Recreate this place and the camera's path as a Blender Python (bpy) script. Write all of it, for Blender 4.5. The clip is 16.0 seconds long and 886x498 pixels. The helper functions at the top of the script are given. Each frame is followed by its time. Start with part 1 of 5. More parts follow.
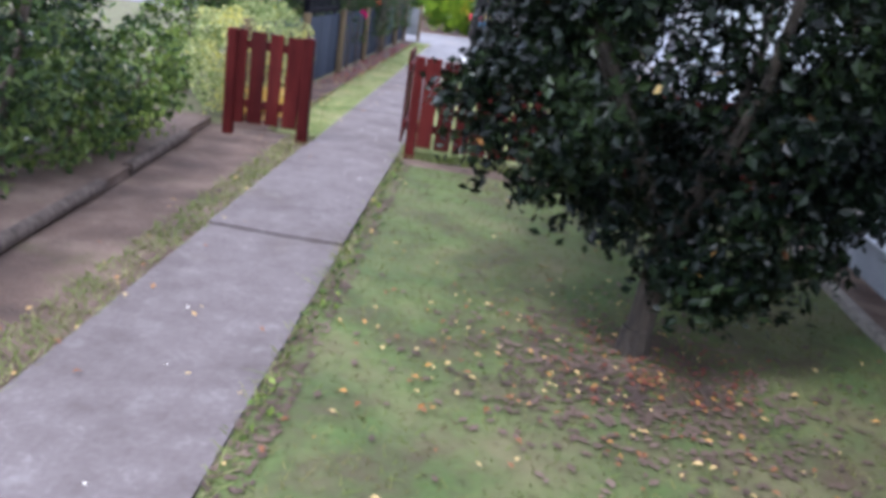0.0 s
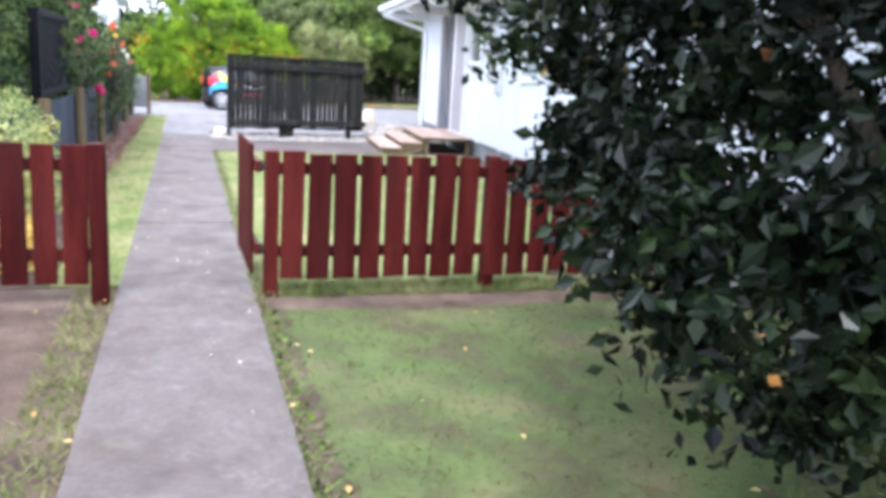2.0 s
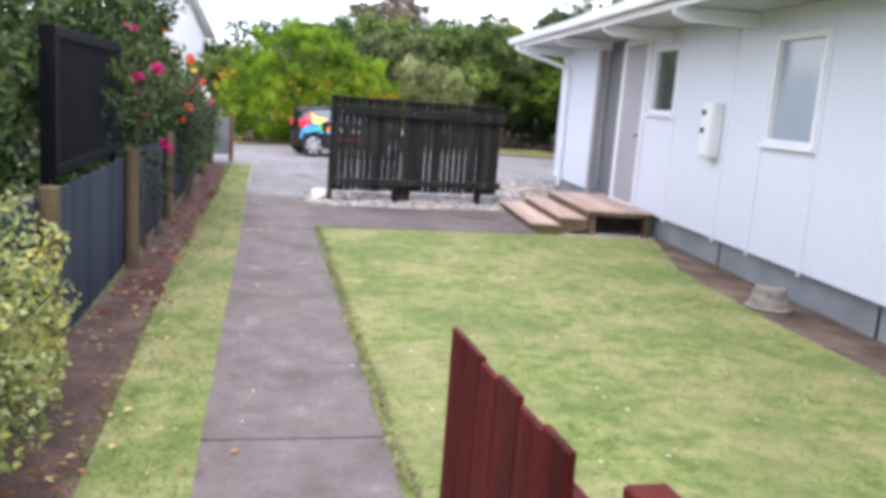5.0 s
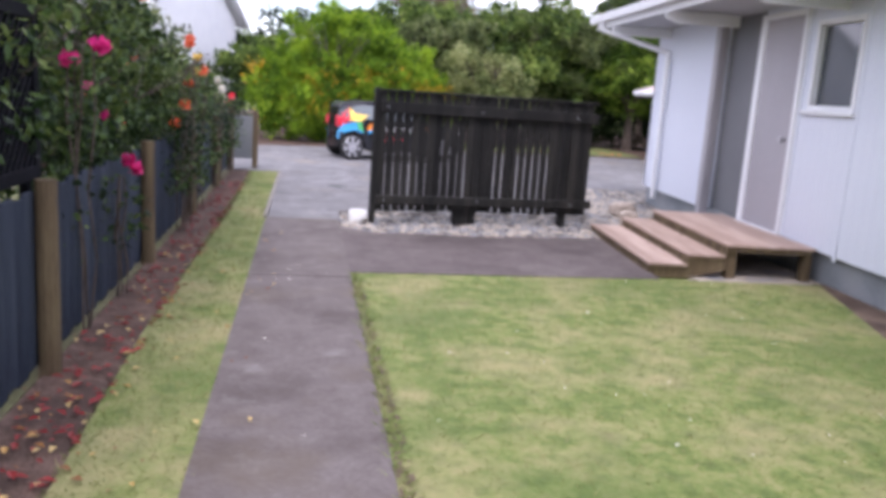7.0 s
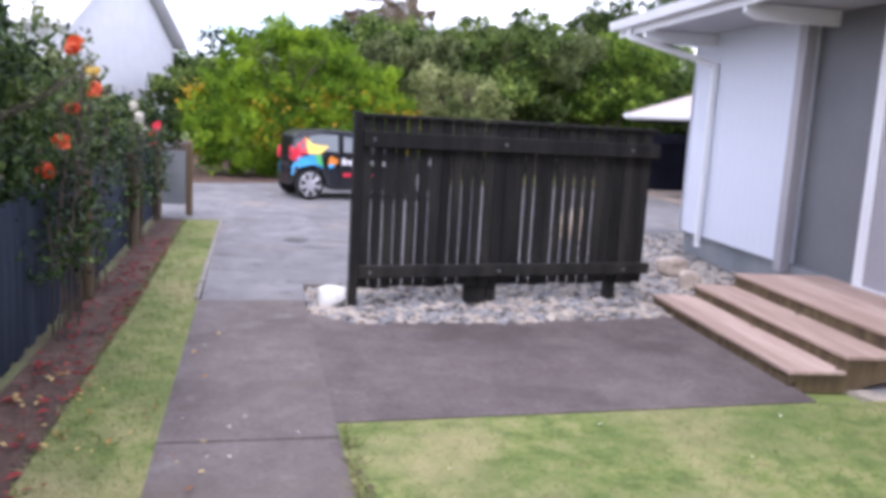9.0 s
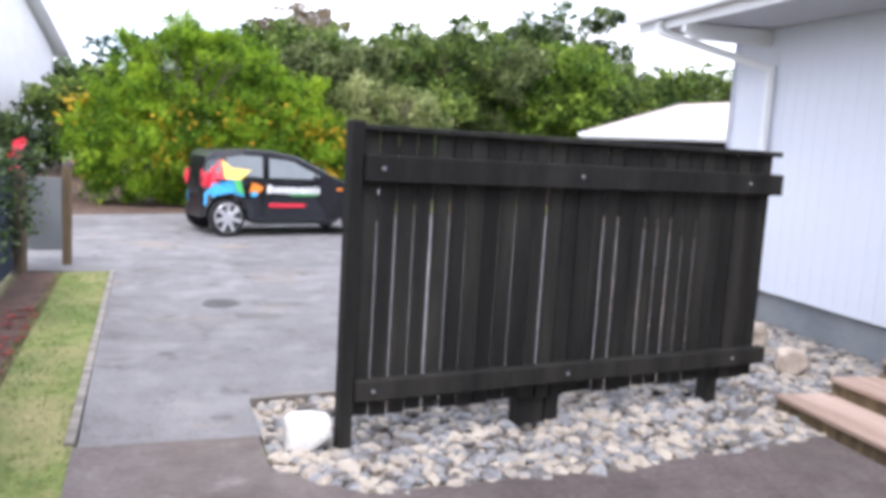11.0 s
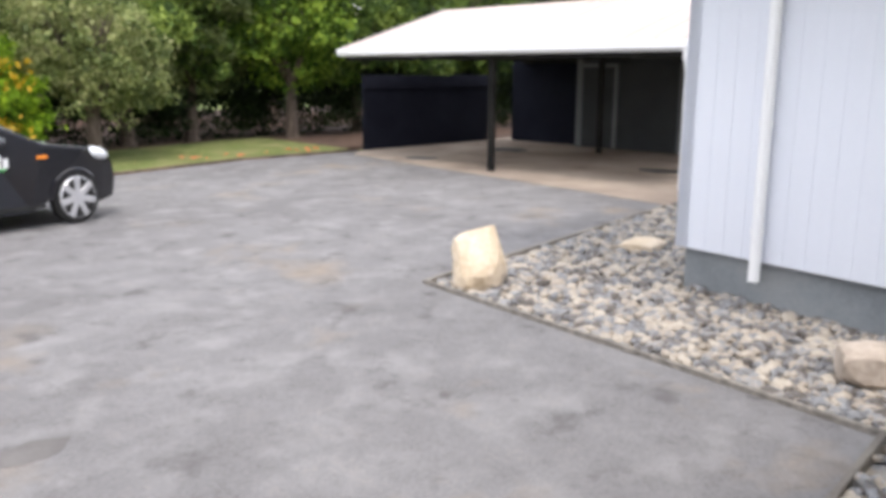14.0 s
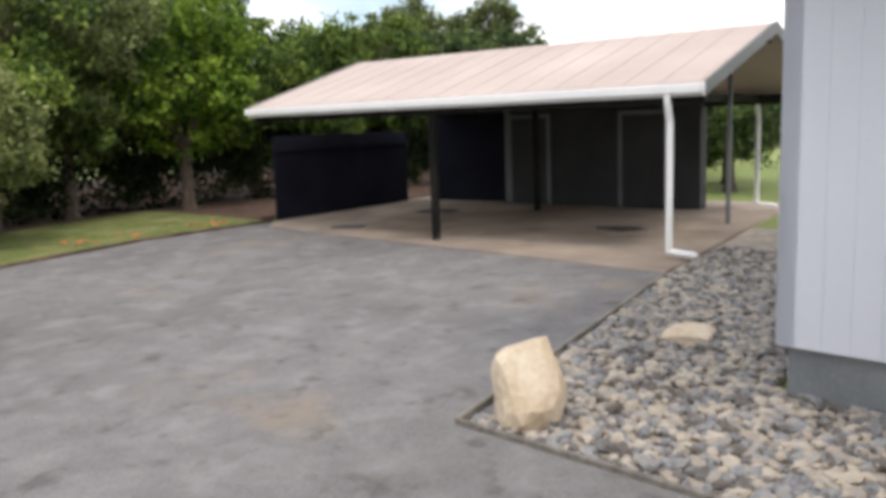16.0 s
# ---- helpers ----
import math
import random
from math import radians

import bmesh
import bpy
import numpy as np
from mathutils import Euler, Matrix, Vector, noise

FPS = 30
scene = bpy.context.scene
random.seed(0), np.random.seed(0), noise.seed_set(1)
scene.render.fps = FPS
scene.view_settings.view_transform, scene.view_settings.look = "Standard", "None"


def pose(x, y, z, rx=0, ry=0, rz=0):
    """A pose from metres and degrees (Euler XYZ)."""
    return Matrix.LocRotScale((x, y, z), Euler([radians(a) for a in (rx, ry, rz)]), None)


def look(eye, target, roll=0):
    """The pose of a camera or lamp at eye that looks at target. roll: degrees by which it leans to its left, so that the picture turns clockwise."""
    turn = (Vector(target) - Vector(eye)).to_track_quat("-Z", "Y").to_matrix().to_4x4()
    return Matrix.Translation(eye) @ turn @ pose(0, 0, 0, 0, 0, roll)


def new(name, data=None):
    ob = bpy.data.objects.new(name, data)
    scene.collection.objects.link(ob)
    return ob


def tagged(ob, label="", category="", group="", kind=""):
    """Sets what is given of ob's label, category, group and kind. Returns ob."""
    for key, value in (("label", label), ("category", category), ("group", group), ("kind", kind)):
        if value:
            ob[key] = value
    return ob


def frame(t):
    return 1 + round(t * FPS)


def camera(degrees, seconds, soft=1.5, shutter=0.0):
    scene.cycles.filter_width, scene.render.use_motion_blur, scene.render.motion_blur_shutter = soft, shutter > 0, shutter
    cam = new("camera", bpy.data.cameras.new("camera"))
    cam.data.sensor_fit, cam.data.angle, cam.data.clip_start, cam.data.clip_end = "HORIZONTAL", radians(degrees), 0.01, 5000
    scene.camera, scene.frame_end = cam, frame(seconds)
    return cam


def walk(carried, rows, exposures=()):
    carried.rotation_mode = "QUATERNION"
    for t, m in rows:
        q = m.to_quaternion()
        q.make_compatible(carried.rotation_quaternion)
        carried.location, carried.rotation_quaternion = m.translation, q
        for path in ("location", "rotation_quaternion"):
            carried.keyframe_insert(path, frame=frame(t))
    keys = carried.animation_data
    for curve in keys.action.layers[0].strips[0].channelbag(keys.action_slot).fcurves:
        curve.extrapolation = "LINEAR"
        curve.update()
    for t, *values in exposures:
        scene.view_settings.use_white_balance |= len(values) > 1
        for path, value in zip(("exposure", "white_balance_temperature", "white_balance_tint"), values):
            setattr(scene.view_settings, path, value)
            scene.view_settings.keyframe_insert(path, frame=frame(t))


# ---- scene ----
SOFT = 4.4
cam = camera(56.95, 16.0, soft=SOFT)
PATH = [
    (0.0, 0.667, -5.015, 1.547, 3.40, -17.70, -7.94),
    (0.5, 0.232, -4.410, 1.537, -4.68, -14.87, -6.10),
    (1.0, -0.079, -3.874, 1.554, -11.19, -12.79, -4.19),
    (1.5, -0.301, -3.277, 1.514, -14.98, -11.31, -3.71),
    (2.0, -0.414, -2.615, 1.486, -17.06, -12.38, -3.32),
    (2.5, -0.486, -1.774, 1.471, -17.68, -12.02, -2.21),
    (3.0, -0.466, -1.001, 1.507, -16.41, -10.89, -1.81),
    (3.5, -0.538, -0.388, 1.519, -15.60, -10.10, -3.21),
    (4.0, -0.564, 0.152, 1.540, -14.83, -10.15, -3.69),
    (4.5, -0.606, 0.760, 1.566, -13.56, -10.38, -3.39),
    (5.0, -0.600, 1.393, 1.589, -11.95, -10.31, -4.16),
    (7.5, -0.393, 5.099, 1.554, -9.06, -11.07, -3.72),
    (8.0, -0.422, 5.860, 1.530, -10.15, -10.34, -3.48),
    (8.5, -0.459, 6.549, 1.527, -11.57, -9.67, -3.44),
    (9.0, -0.431, 7.229, 1.530, -12.86, -9.03, -3.11),
    (9.5, -0.458, 7.896, 1.505, -14.71, -8.16, -3.31),
    (12.0, -0.597, 11.124, 1.473, -23.57, -7.84, -1.68),
    (12.5, -0.626, 11.636, 1.506, -26.34, -9.92, -0.35),
    (13.0, -0.624, 12.259, 1.485, -30.90, -12.15, 1.19),
    (13.5, -0.575, 12.933, 1.542, -36.65, -14.32, 0.18),
    (14.0, -0.167, 13.641, 1.513, -41.87, -12.20, -0.14),
    (14.5, 0.026, 14.181, 1.516, -46.93, -10.08, 0.38),
    (15.0, 0.180, 14.680, 1.502, -50.27, -9.01, 0.39),
    (15.5, 0.300, 15.065, 1.519, -51.07, -8.54, 0.96),
    (16.0, 0.391, 15.427, 1.578, -50.47, -8.71, 2.01),
]
EXPOSURES = [(0.0, 1.5, 5550, 21), (1.0, 1.86, 5550, 19), (2.0, 1.98, 5800, 15), (2.5, 1.94, 5800, 15), (3.5, 1.76, 5900, 18), (5.0, 1.4, 6150, 19), (8.0, 1.0, 6000, 27), (9.0, 1.1, 5900, 25), (12.5, 1.46, 6450, 14), (13.5, 1.28, 6600, 14), (14.0, 1.2, 6650, 13), (14.5, 1.03, 6700, 12), (15.5, 0.74, 6850, 12), (16.0, 0.62, 6900, 12)]

walk(cam, [(t, pose(x, y, z, 0, 0, yaw) @ pose(0, 0, 0, 0, roll, 0) @ pose(0, 0, 0, 90 + pitch))
           for t, x, y, z, yaw, pitch, roll in PATH], EXPOSURES)

# ---- sky and sun ----
world = bpy.data.worlds.new("sky")
scene.world = world
world.use_nodes = True
wn, wl = world.node_tree.nodes, world.node_tree.links
wn.clear()
sky = wn.new("ShaderNodeTexSky")
sky.sky_type, sky.sun_disc = "NISHITA", False
sky.sun_elevation, sky.sun_rotation = radians(52), radians(150)
sky.air_density, sky.dust_density = 1.0, 1.5
bg_sky, bg_cloud, mixer = wn.new("ShaderNodeBackground"), wn.new("ShaderNodeBackground"), wn.new("ShaderNodeMixShader")
bg_sky.inputs[1].default_value = 0.15
bg_cloud.inputs[0].default_value = (0.93, 0.96, 1.0, 1)
bg_cloud.inputs[1].default_value = 1.25
coord, cl_noise, cl_ramp = wn.new("ShaderNodeTexCoord"), wn.new("ShaderNodeTexNoise"), wn.new("ShaderNodeValToRGB")
cl_map = wn.new("ShaderNodeMapping")
cl_map.inputs["Scale"].default_value = (1.0, 1.0, 2.6)
cl_noise.inputs["Scale"].default_value, cl_noise.inputs["Detail"].default_value = 2.2, 6
cl_ramp.color_ramp.elements[0].position, cl_ramp.color_ramp.elements[1].position = 0.36, 0.52
wl.new(coord.outputs["Generated"], cl_map.inputs["Vector"])
wl.new(cl_map.outputs[0], cl_noise.inputs["Vector"])
wl.new(cl_noise.outputs["Fac"], cl_ramp.inputs[0])
wl.new(sky.outputs[0], bg_sky.inputs[0])
wl.new(cl_ramp.outputs[0], mixer.inputs[0])
wl.new(bg_sky.outputs[0], mixer.inputs[1])
wl.new(bg_cloud.outputs[0], mixer.inputs[2])
wl.new(mixer.outputs[0], wn.new("ShaderNodeOutputWorld").inputs[0])
sun = new("sun", bpy.data.lights.new("sun", "SUN"))
sun.data.energy, sun.data.angle, sun.data.color = 1.1, radians(14), (1.0, 0.96, 0.9)
sun.matrix_world = look((-8, -10, 22), (0, 4, 0))


# ---- materials ----
def material(name, stops, rough=0.8, metal=0.0, scale=4.0, fine=60.0, fine_amount=0.35, bump=0.3, stretch=(1, 1, 1), per_object=0.0,
             per_island=0.0, spec=0.4, spread=0.2, rugged=0.5, blotches=()):
    """A surface of several colours laid by coarse noise, broken by fine noise, with relief from the fine noise.
    blotches: (colour, scale, least, most, amount) stains laid over it by noise of their own."""
    m = bpy.data.materials.new(name)
    m.use_nodes = True
    n, l = m.node_tree.nodes, m.node_tree.links
    b = n["Principled BSDF"]
    tc, mp = n.new("ShaderNodeTexCoord"), n.new("ShaderNodeMapping")
    mp.inputs["Scale"].default_value = stretch
    l.new(tc.outputs["Object"], mp.inputs["Vector"])
    coarse, grain, ramp = n.new("ShaderNodeTexNoise"), n.new("ShaderNodeTexNoise"), n.new("ShaderNodeValToRGB")
    coarse.inputs["Scale"].default_value, coarse.inputs["Detail"].default_value = scale, 9
    coarse.inputs["Roughness"].default_value = rugged
    grain.inputs["Scale"].default_value, grain.inputs["Detail"].default_value = fine, 4
    for t in (coarse, grain):
        l.new(mp.outputs[0], t.inputs["Vector"])
    mix = n.new("ShaderNodeMath")
    mix.operation = "MULTIPLY_ADD"
    mix.inputs[1].default_value = fine_amount
    off = n.new("ShaderNodeMath")
    off.operation = "SUBTRACT"
    off.inputs[1].default_value = 0.5
    l.new(grain.outputs["Fac"], off.inputs[0])
    l.new(off.outputs[0], mix.inputs[0])
    l.new(coarse.outputs["Fac"], mix.inputs[2])
    last = mix.outputs[0]
    if per_object or per_island:
        if per_object:
            rnd = n.new("ShaderNodeObjectInfo").outputs["Random"]
        else:
            rnd = n.new("ShaderNodeNewGeometry").outputs["Random Per Island"]
        o2, m2 = n.new("ShaderNodeMath"), n.new("ShaderNodeMath")
        o2.operation, m2.operation = "SUBTRACT", "MULTIPLY_ADD"
        o2.inputs[1].default_value, m2.inputs[1].default_value = 0.5, per_object or per_island
        l.new(rnd, o2.inputs[0])
        l.new(o2.outputs[0], m2.inputs[0])
        l.new(last, m2.inputs[2])
        last = m2.outputs[0]
    l.new(last, ramp.inputs[0])
    e = ramp.color_ramp.elements
    k = len(stops)
    lo, hi = 0.5 - spread, 0.5 + spread
    e[0].position, e[0].color = lo, (*stops[0], 1)
    e[1].position, e[1].color = hi, (*stops[-1], 1)
    for i in range(1, k - 1):
        q = e.new(lo + (hi - lo) * i / (k - 1))
        q.color = (*stops[i], 1)
    colour = ramp.outputs[0]
    for tint, bscale, least, most, amount in blotches:
        bn, br, bx = n.new("ShaderNodeTexNoise"), n.new("ShaderNodeMapRange"), n.new("ShaderNodeMixRGB")
        bn.inputs["Scale"].default_value, bn.inputs["Detail"].default_value, bn.inputs["Roughness"].default_value = bscale, 5, 0.62
        l.new(mp.outputs[0], bn.inputs["Vector"])
        l.new(bn.outputs["Fac"], br.inputs[0])
        br.inputs[1].default_value, br.inputs[2].default_value, br.inputs[4].default_value = least, most, amount
        l.new(br.outputs[0], bx.inputs[0])
        l.new(colour, bx.inputs[1])
        bx.inputs[2].default_value = (*tint, 1)
        colour = bx.outputs[0]
    l.new(colour, b.inputs["Base Color"])
    b.inputs["Roughness"].default_value, b.inputs["Metallic"].default_value = rough, metal
    b.inputs["Specular IOR Level"].default_value = spec
    if bump:
        bp = n.new("ShaderNodeBump")
        bp.inputs["Strength"].default_value, bp.inputs["Distance"].default_value = bump, 0.02
        l.new(grain.outputs["Fac"], bp.inputs["Height"])
        l.new(bp.outputs[0], b.inputs["Normal"])
    return m


def leaf_material(name, stops, rough=0.45, spec=0.4, through_light=0.25):
    """Leaves that differ one from another and let some light through."""
    m = material(name, stops, rough=rough, scale=1.5, fine=30, fine_amount=0.15, bump=0, per_island=0.3, spec=spec, spread=0.17)
    n, l = m.node_tree.nodes, m.node_tree.links
    b, ramp = n["Principled BSDF"], [x for x in n if x.type == "VALTORGB"][0]
    tr, mx = n.new("ShaderNodeBsdfTranslucent"), n.new("ShaderNodeMixShader")
    mx.inputs[0].default_value = through_light
    l.new(ramp.outputs[0], tr.inputs[0])
    l.new(b.outputs[0], mx.inputs[1])
    l.new(tr.outputs[0], mx.inputs[2])
    l.new(mx.outputs[0], n["Material Output"].inputs[0])
    return m


M_SOIL = material("soil", [(0.06, 0.04, 0.03), (0.12, 0.08, 0.058), (0.19, 0.135, 0.1)], 0.95, scale=2.5, fine=45, bump=0.8, blotches=[((0.05, 0.033, 0.026), 1.5, 0.5, 0.66, 0.7), ((0.09, 0.085, 0.035), 2.2, 0.58, 0.7, 0.6)])
M_BARK = material("bark_mulch", [(0.06, 0.036, 0.026), (0.1, 0.06, 0.043), (0.16, 0.1, 0.075)], 0.9, scale=6, fine=50, fine_amount=0.8, bump=0.9, blotches=[((0.05, 0.03, 0.024), 1.2, 0.5, 0.66, 0.7)])
M_LAWN = material("lawn", [(0.09, 0.125, 0.03), (0.13, 0.17, 0.042), (0.17, 0.2, 0.058), (0.22, 0.22, 0.085)], 0.95, scale=7, fine=34, fine_amount=0.5, bump=0.6, spread=0.15,
                  blotches=[((0.3, 0.26, 0.13), 1.3, 0.46, 0.68, 0.85), ((0.075, 0.12, 0.025), 0.8, 0.48, 0.66, 0.7), ((0.13, 0.1, 0.055), 3.1, 0.62, 0.74, 0.6)])
M_TURF = material("worn_lawn", [(0.065, 0.06, 0.028), (0.075, 0.09, 0.03), (0.085, 0.12, 0.032), (0.12, 0.14, 0.045)], 0.95, scale=2.4, fine=25, fine_amount=0.4, bump=0.6, spread=0.22,
                  blotches=[((0.15, 0.13, 0.065), 1.1, 0.47, 0.66, 0.8), ((0.075, 0.05, 0.032), 1.7, 0.5, 0.66, 0.85), ((0.05, 0.11, 0.02), 0.9, 0.5, 0.66, 0.6)])
M_FIELD = material("far_field", [(0.1, 0.14, 0.04), (0.17, 0.22, 0.06), (0.24, 0.26, 0.09)], 0.95, scale=0.12, fine=6, bump=0.2)
M_BLADE = leaf_material("grass_blade", [(0.12, 0.16, 0.042), (0.165, 0.2, 0.058), (0.21, 0.235, 0.078), (0.3, 0.27, 0.13)], 0.6, 0.25, 0.3)
M_TURFBLADE = leaf_material("worn_grass_blade", [(0.11, 0.085, 0.042), (0.11, 0.13, 0.036), (0.14, 0.175, 0.045), (0.2, 0.19, 0.07)], 0.6, 0.2, 0.3)
M_PATH = material("path_concrete", [(0.084, 0.066, 0.061), (0.116, 0.096, 0.09), (0.147, 0.125, 0.119), (0.22, 0.195, 0.187)], 0.92, scale=5, fine=38, fine_amount=0.5, bump=0.35, per_object=0.08, spread=0.32, rugged=0.72,
                  blotches=[((0.065, 0.05, 0.045), 1.6, 0.5, 0.7, 0.75), ((0.26, 0.24, 0.23), 3.5, 0.6, 0.74, 0.5), ((0.11, 0.085, 0.06), 0.9, 0.55, 0.7, 0.6)])
M_SLAB = material("slab_concrete", [(0.062, 0.047, 0.045), (0.09, 0.071, 0.068), (0.12, 0.098, 0.094), (0.17, 0.142, 0.132)], 0.9, scale=4, fine=30, fine_amount=0.7, bump=0.35, spread=0.32, rugged=0.72,
                  blotches=[((0.17, 0.145, 0.135), 1.3, 0.52, 0.7, 0.7), ((0.05, 0.038, 0.036), 0.9, 0.5, 0.66, 0.7)])
M_ASPHALT = material("old_asphalt", [(0.1, 0.093, 0.091), (0.155, 0.149, 0.15), (0.188, 0.183, 0.186), (0.245, 0.224, 0.208)], 0.93, scale=2.2, fine=60, fine_amount=0.7, bump=0.5, spread=0.27, rugged=0.78,
                     blotches=[((0.27, 0.205, 0.135), 0.75, 0.57, 0.72, 0.6), ((0.1, 0.094, 0.094), 0.4, 0.48, 0.64, 0.5), ((0.26, 0.253, 0.253), 2.4, 0.5, 0.68, 0.6), ((0.085, 0.078, 0.078), 3.4, 0.57, 0.68, 0.7)])
M_CPFLOOR = material("carport_concrete", [(0.22, 0.172, 0.14), (0.31, 0.25, 0.205), (0.4, 0.33, 0.27)], 0.9, scale=0.8, fine=60, bump=0.25, blotches=[((0.16, 0.12, 0.1), 1.1, 0.54, 0.68, 0.6), ((0.44, 0.36, 0.28), 0.6, 0.56, 0.7, 0.5)])
M_OIL = material("oil_stain", [(0.03, 0.028, 0.028), (0.06, 0.055, 0.053)], 0.6, scale=3, fine=40, bump=0.2)
M_STAIN = material("faded_oil_stain", [(0.1, 0.092, 0.09), (0.15, 0.14, 0.135)], 0.85, scale=3, fine=40, bump=0.2)
M_RED = material("red_brown_fence_paint", [(0.038, 0.0045, 0.0042), (0.066, 0.0085, 0.0075), (0.095, 0.015, 0.012)], 0.6, scale=3, fine=30, stretch=(3, 3, 0.4), bump=0.35, per_object=0.3, spec=0.1,
                 blotches=[((0.03, 0.009, 0.009), 1.4, 0.55, 0.7, 0.6)])
M_CHAR = material("charcoal_timber_paint", [(0.0105, 0.0102, 0.0098), (0.018, 0.0172, 0.016), (0.029, 0.0275, 0.024)], 0.7, scale=2.5, fine=35, stretch=(3, 3, 0.4), bump=0.35, per_object=0.24, spec=0.16,
                  blotches=[((0.05, 0.044, 0.034), 2.5, 0.6, 0.74, 0.5)])
M_BLACK = material("black_trellis_paint", [(0.004, 0.004, 0.006), (0.008, 0.008, 0.011)], 0.7, scale=2, fine=30, bump=0.2, spec=0.08)
M_FENCE = material("slate_grey_fence", [(0.02, 0.026, 0.04), (0.034, 0.043, 0.062), (0.05, 0.06, 0.08)], 0.75, scale=2.5, fine=30, stretch=(3, 3, 0.4), bump=0.3, per_object=0.3, spec=0.12)
M_POST = material("weathered_post", [(0.07, 0.05, 0.03), (0.12, 0.085, 0.045), (0.17, 0.13, 0.07)], 0.85, scale=4, fine=40, stretch=(4, 4, 0.4), bump=0.5)
M_OLD = material("grey_weathered_timber", [(0.14, 0.125, 0.11), (0.22, 0.2, 0.175), (0.3, 0.27, 0.235)], 0.85, scale=4, fine=40, stretch=(0.5, 4, 4), bump=0.5, per_object=0.2)
M_DECK = material("deck_timber", [(0.34, 0.24, 0.19), (0.42, 0.305, 0.25), (0.5, 0.38, 0.32)], 0.7, scale=3, fine=40, stretch=(5, 0.5, 5), bump=0.4, per_object=0.3)
M_WALL = material("pale_blue_grey_cladding", [(0.66, 0.685, 0.755), (0.69, 0.715, 0.785), (0.72, 0.74, 0.8)], 0.65, scale=0.8, fine=25, fine_amount=0.15, bump=0.08)
M_GREYWALL = material("grey_reveal_paint", [(0.36, 0.34, 0.36), (0.42, 0.4, 0.42)], 0.65, scale=1, fine=25, bump=0.08)
M_DARKREC = material("dark_grey_recess", [(0.16, 0.16, 0.17), (0.2, 0.2, 0.21)], 0.6, scale=1, fine=25, bump=0.08)
M_TRIM = material("white_trim_paint", [(0.78, 0.78, 0.8), (0.84, 0.84, 0.85)], 0.45, scale=2, fine=30, fine_amount=0.2, bump=0.05)
M_SOFFIT = material("grey_soffit", [(0.4, 0.41, 0.43), (0.46, 0.47, 0.49)], 0.7, scale=1, fine=30, bump=0.05)
M_FOUND = material("grey_foundation", [(0.17, 0.185, 0.2), (0.22, 0.235, 0.25), (0.27, 0.28, 0.29)], 0.85, scale=1.5, fine=40, bump=0.3)
M_ROOF = material("pale_roof_sheet", [(0.41, 0.335, 0.3), (0.46, 0.38, 0.345), (0.51, 0.43, 0.39)], 0.6, scale=0.6, fine=20, bump=0.05)
M_CPWALL = material("dark_blue_grey_wall", [(0.01, 0.011, 0.019), (0.016, 0.018, 0.028)], 0.85, scale=1.5, fine=30, bump=0.2, spec=0.1)
M_STORE = material("grey_store_wall", [(0.036, 0.039, 0.042), (0.05, 0.053, 0.056)], 0.8, scale=1.5, fine=30, bump=0.2)
M_STORETRIM = material("store_door_trim", [(0.14, 0.15, 0.155), (0.18, 0.19, 0.195)], 0.7, scale=1.5, fine=30, bump=0.1)
M_GLASS = material("window_glass", [(0.05, 0.06, 0.07), (0.06, 0.07, 0.08)], 0.04, scale=1, fine=3, bump=0, spec=0.8)
# blind colour with the pane's pale blue sky reflection mixed in
M_CURTAIN = material("blind_with_sky_tint", [(0.34, 0.39, 0.45), (0.4, 0.45, 0.5)], 0.12, scale=1, fine=20, bump=0.0, spec=0.6)
M_STONE = material("river_stone", [(0.12, 0.105, 0.095), (0.19, 0.195, 0.21), (0.27, 0.268, 0.27), (0.32, 0.27, 0.22), (0.42, 0.37, 0.31)], 0.85, scale=5, fine=40, per_object=0.6, bump=0.3)
M_STONES = material("river_stones", [(0.12, 0.105, 0.095), (0.19, 0.195, 0.21), (0.27, 0.268, 0.27), (0.32, 0.27, 0.22), (0.42, 0.37, 0.31)], 0.85, scale=5, fine=40, per_island=0.5, bump=0.3)
M_BOULDER = material("cream_boulder", [(0.46, 0.36, 0.25), (0.6, 0.5, 0.38), (0.7, 0.62, 0.52)], 0.85, scale=3, fine=25, bump=0.5, blotches=[((0.33, 0.24, 0.15), 4, 0.54, 0.68, 0.7)])
M_TANROCK = material("tan_rock", [(0.3, 0.245, 0.2), (0.43, 0.36, 0.3), (0.55, 0.47, 0.4)], 0.85, scale=4, fine=25, bump=0.5)
M_WHITESTONE = material("white_stone", [(0.55, 0.54, 0.51), (0.7, 0.69, 0.67)], 0.8, scale=4, fine=30, bump=0.4)
M_WORN = material("worn_turf", [(0.085, 0.07, 0.04), (0.11, 0.105, 0.05), (0.13, 0.14, 0.055)], 0.95, scale=3, fine=30, fine_amount=0.6, bump=0.6)
M_TRUNK = material("tree_bark", [(0.05, 0.038, 0.03), (0.1, 0.075, 0.06), (0.16, 0.125, 0.1)], 0.9, scale=6, fine=40, stretch=(3, 3, 0.5), bump=0.9)
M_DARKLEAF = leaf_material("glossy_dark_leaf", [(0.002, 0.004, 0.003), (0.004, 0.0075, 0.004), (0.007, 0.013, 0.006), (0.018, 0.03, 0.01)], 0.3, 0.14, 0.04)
# near-black greens carry the deep shade below the tree canopies
M_SHADELEAF = leaf_material("shade_toned_leaf", [(0.004, 0.008, 0.003), (0.008, 0.016, 0.005), (0.014, 0.026, 0.008), (0.024, 0.04, 0.012)], 0.6, 0.1, 0.08)
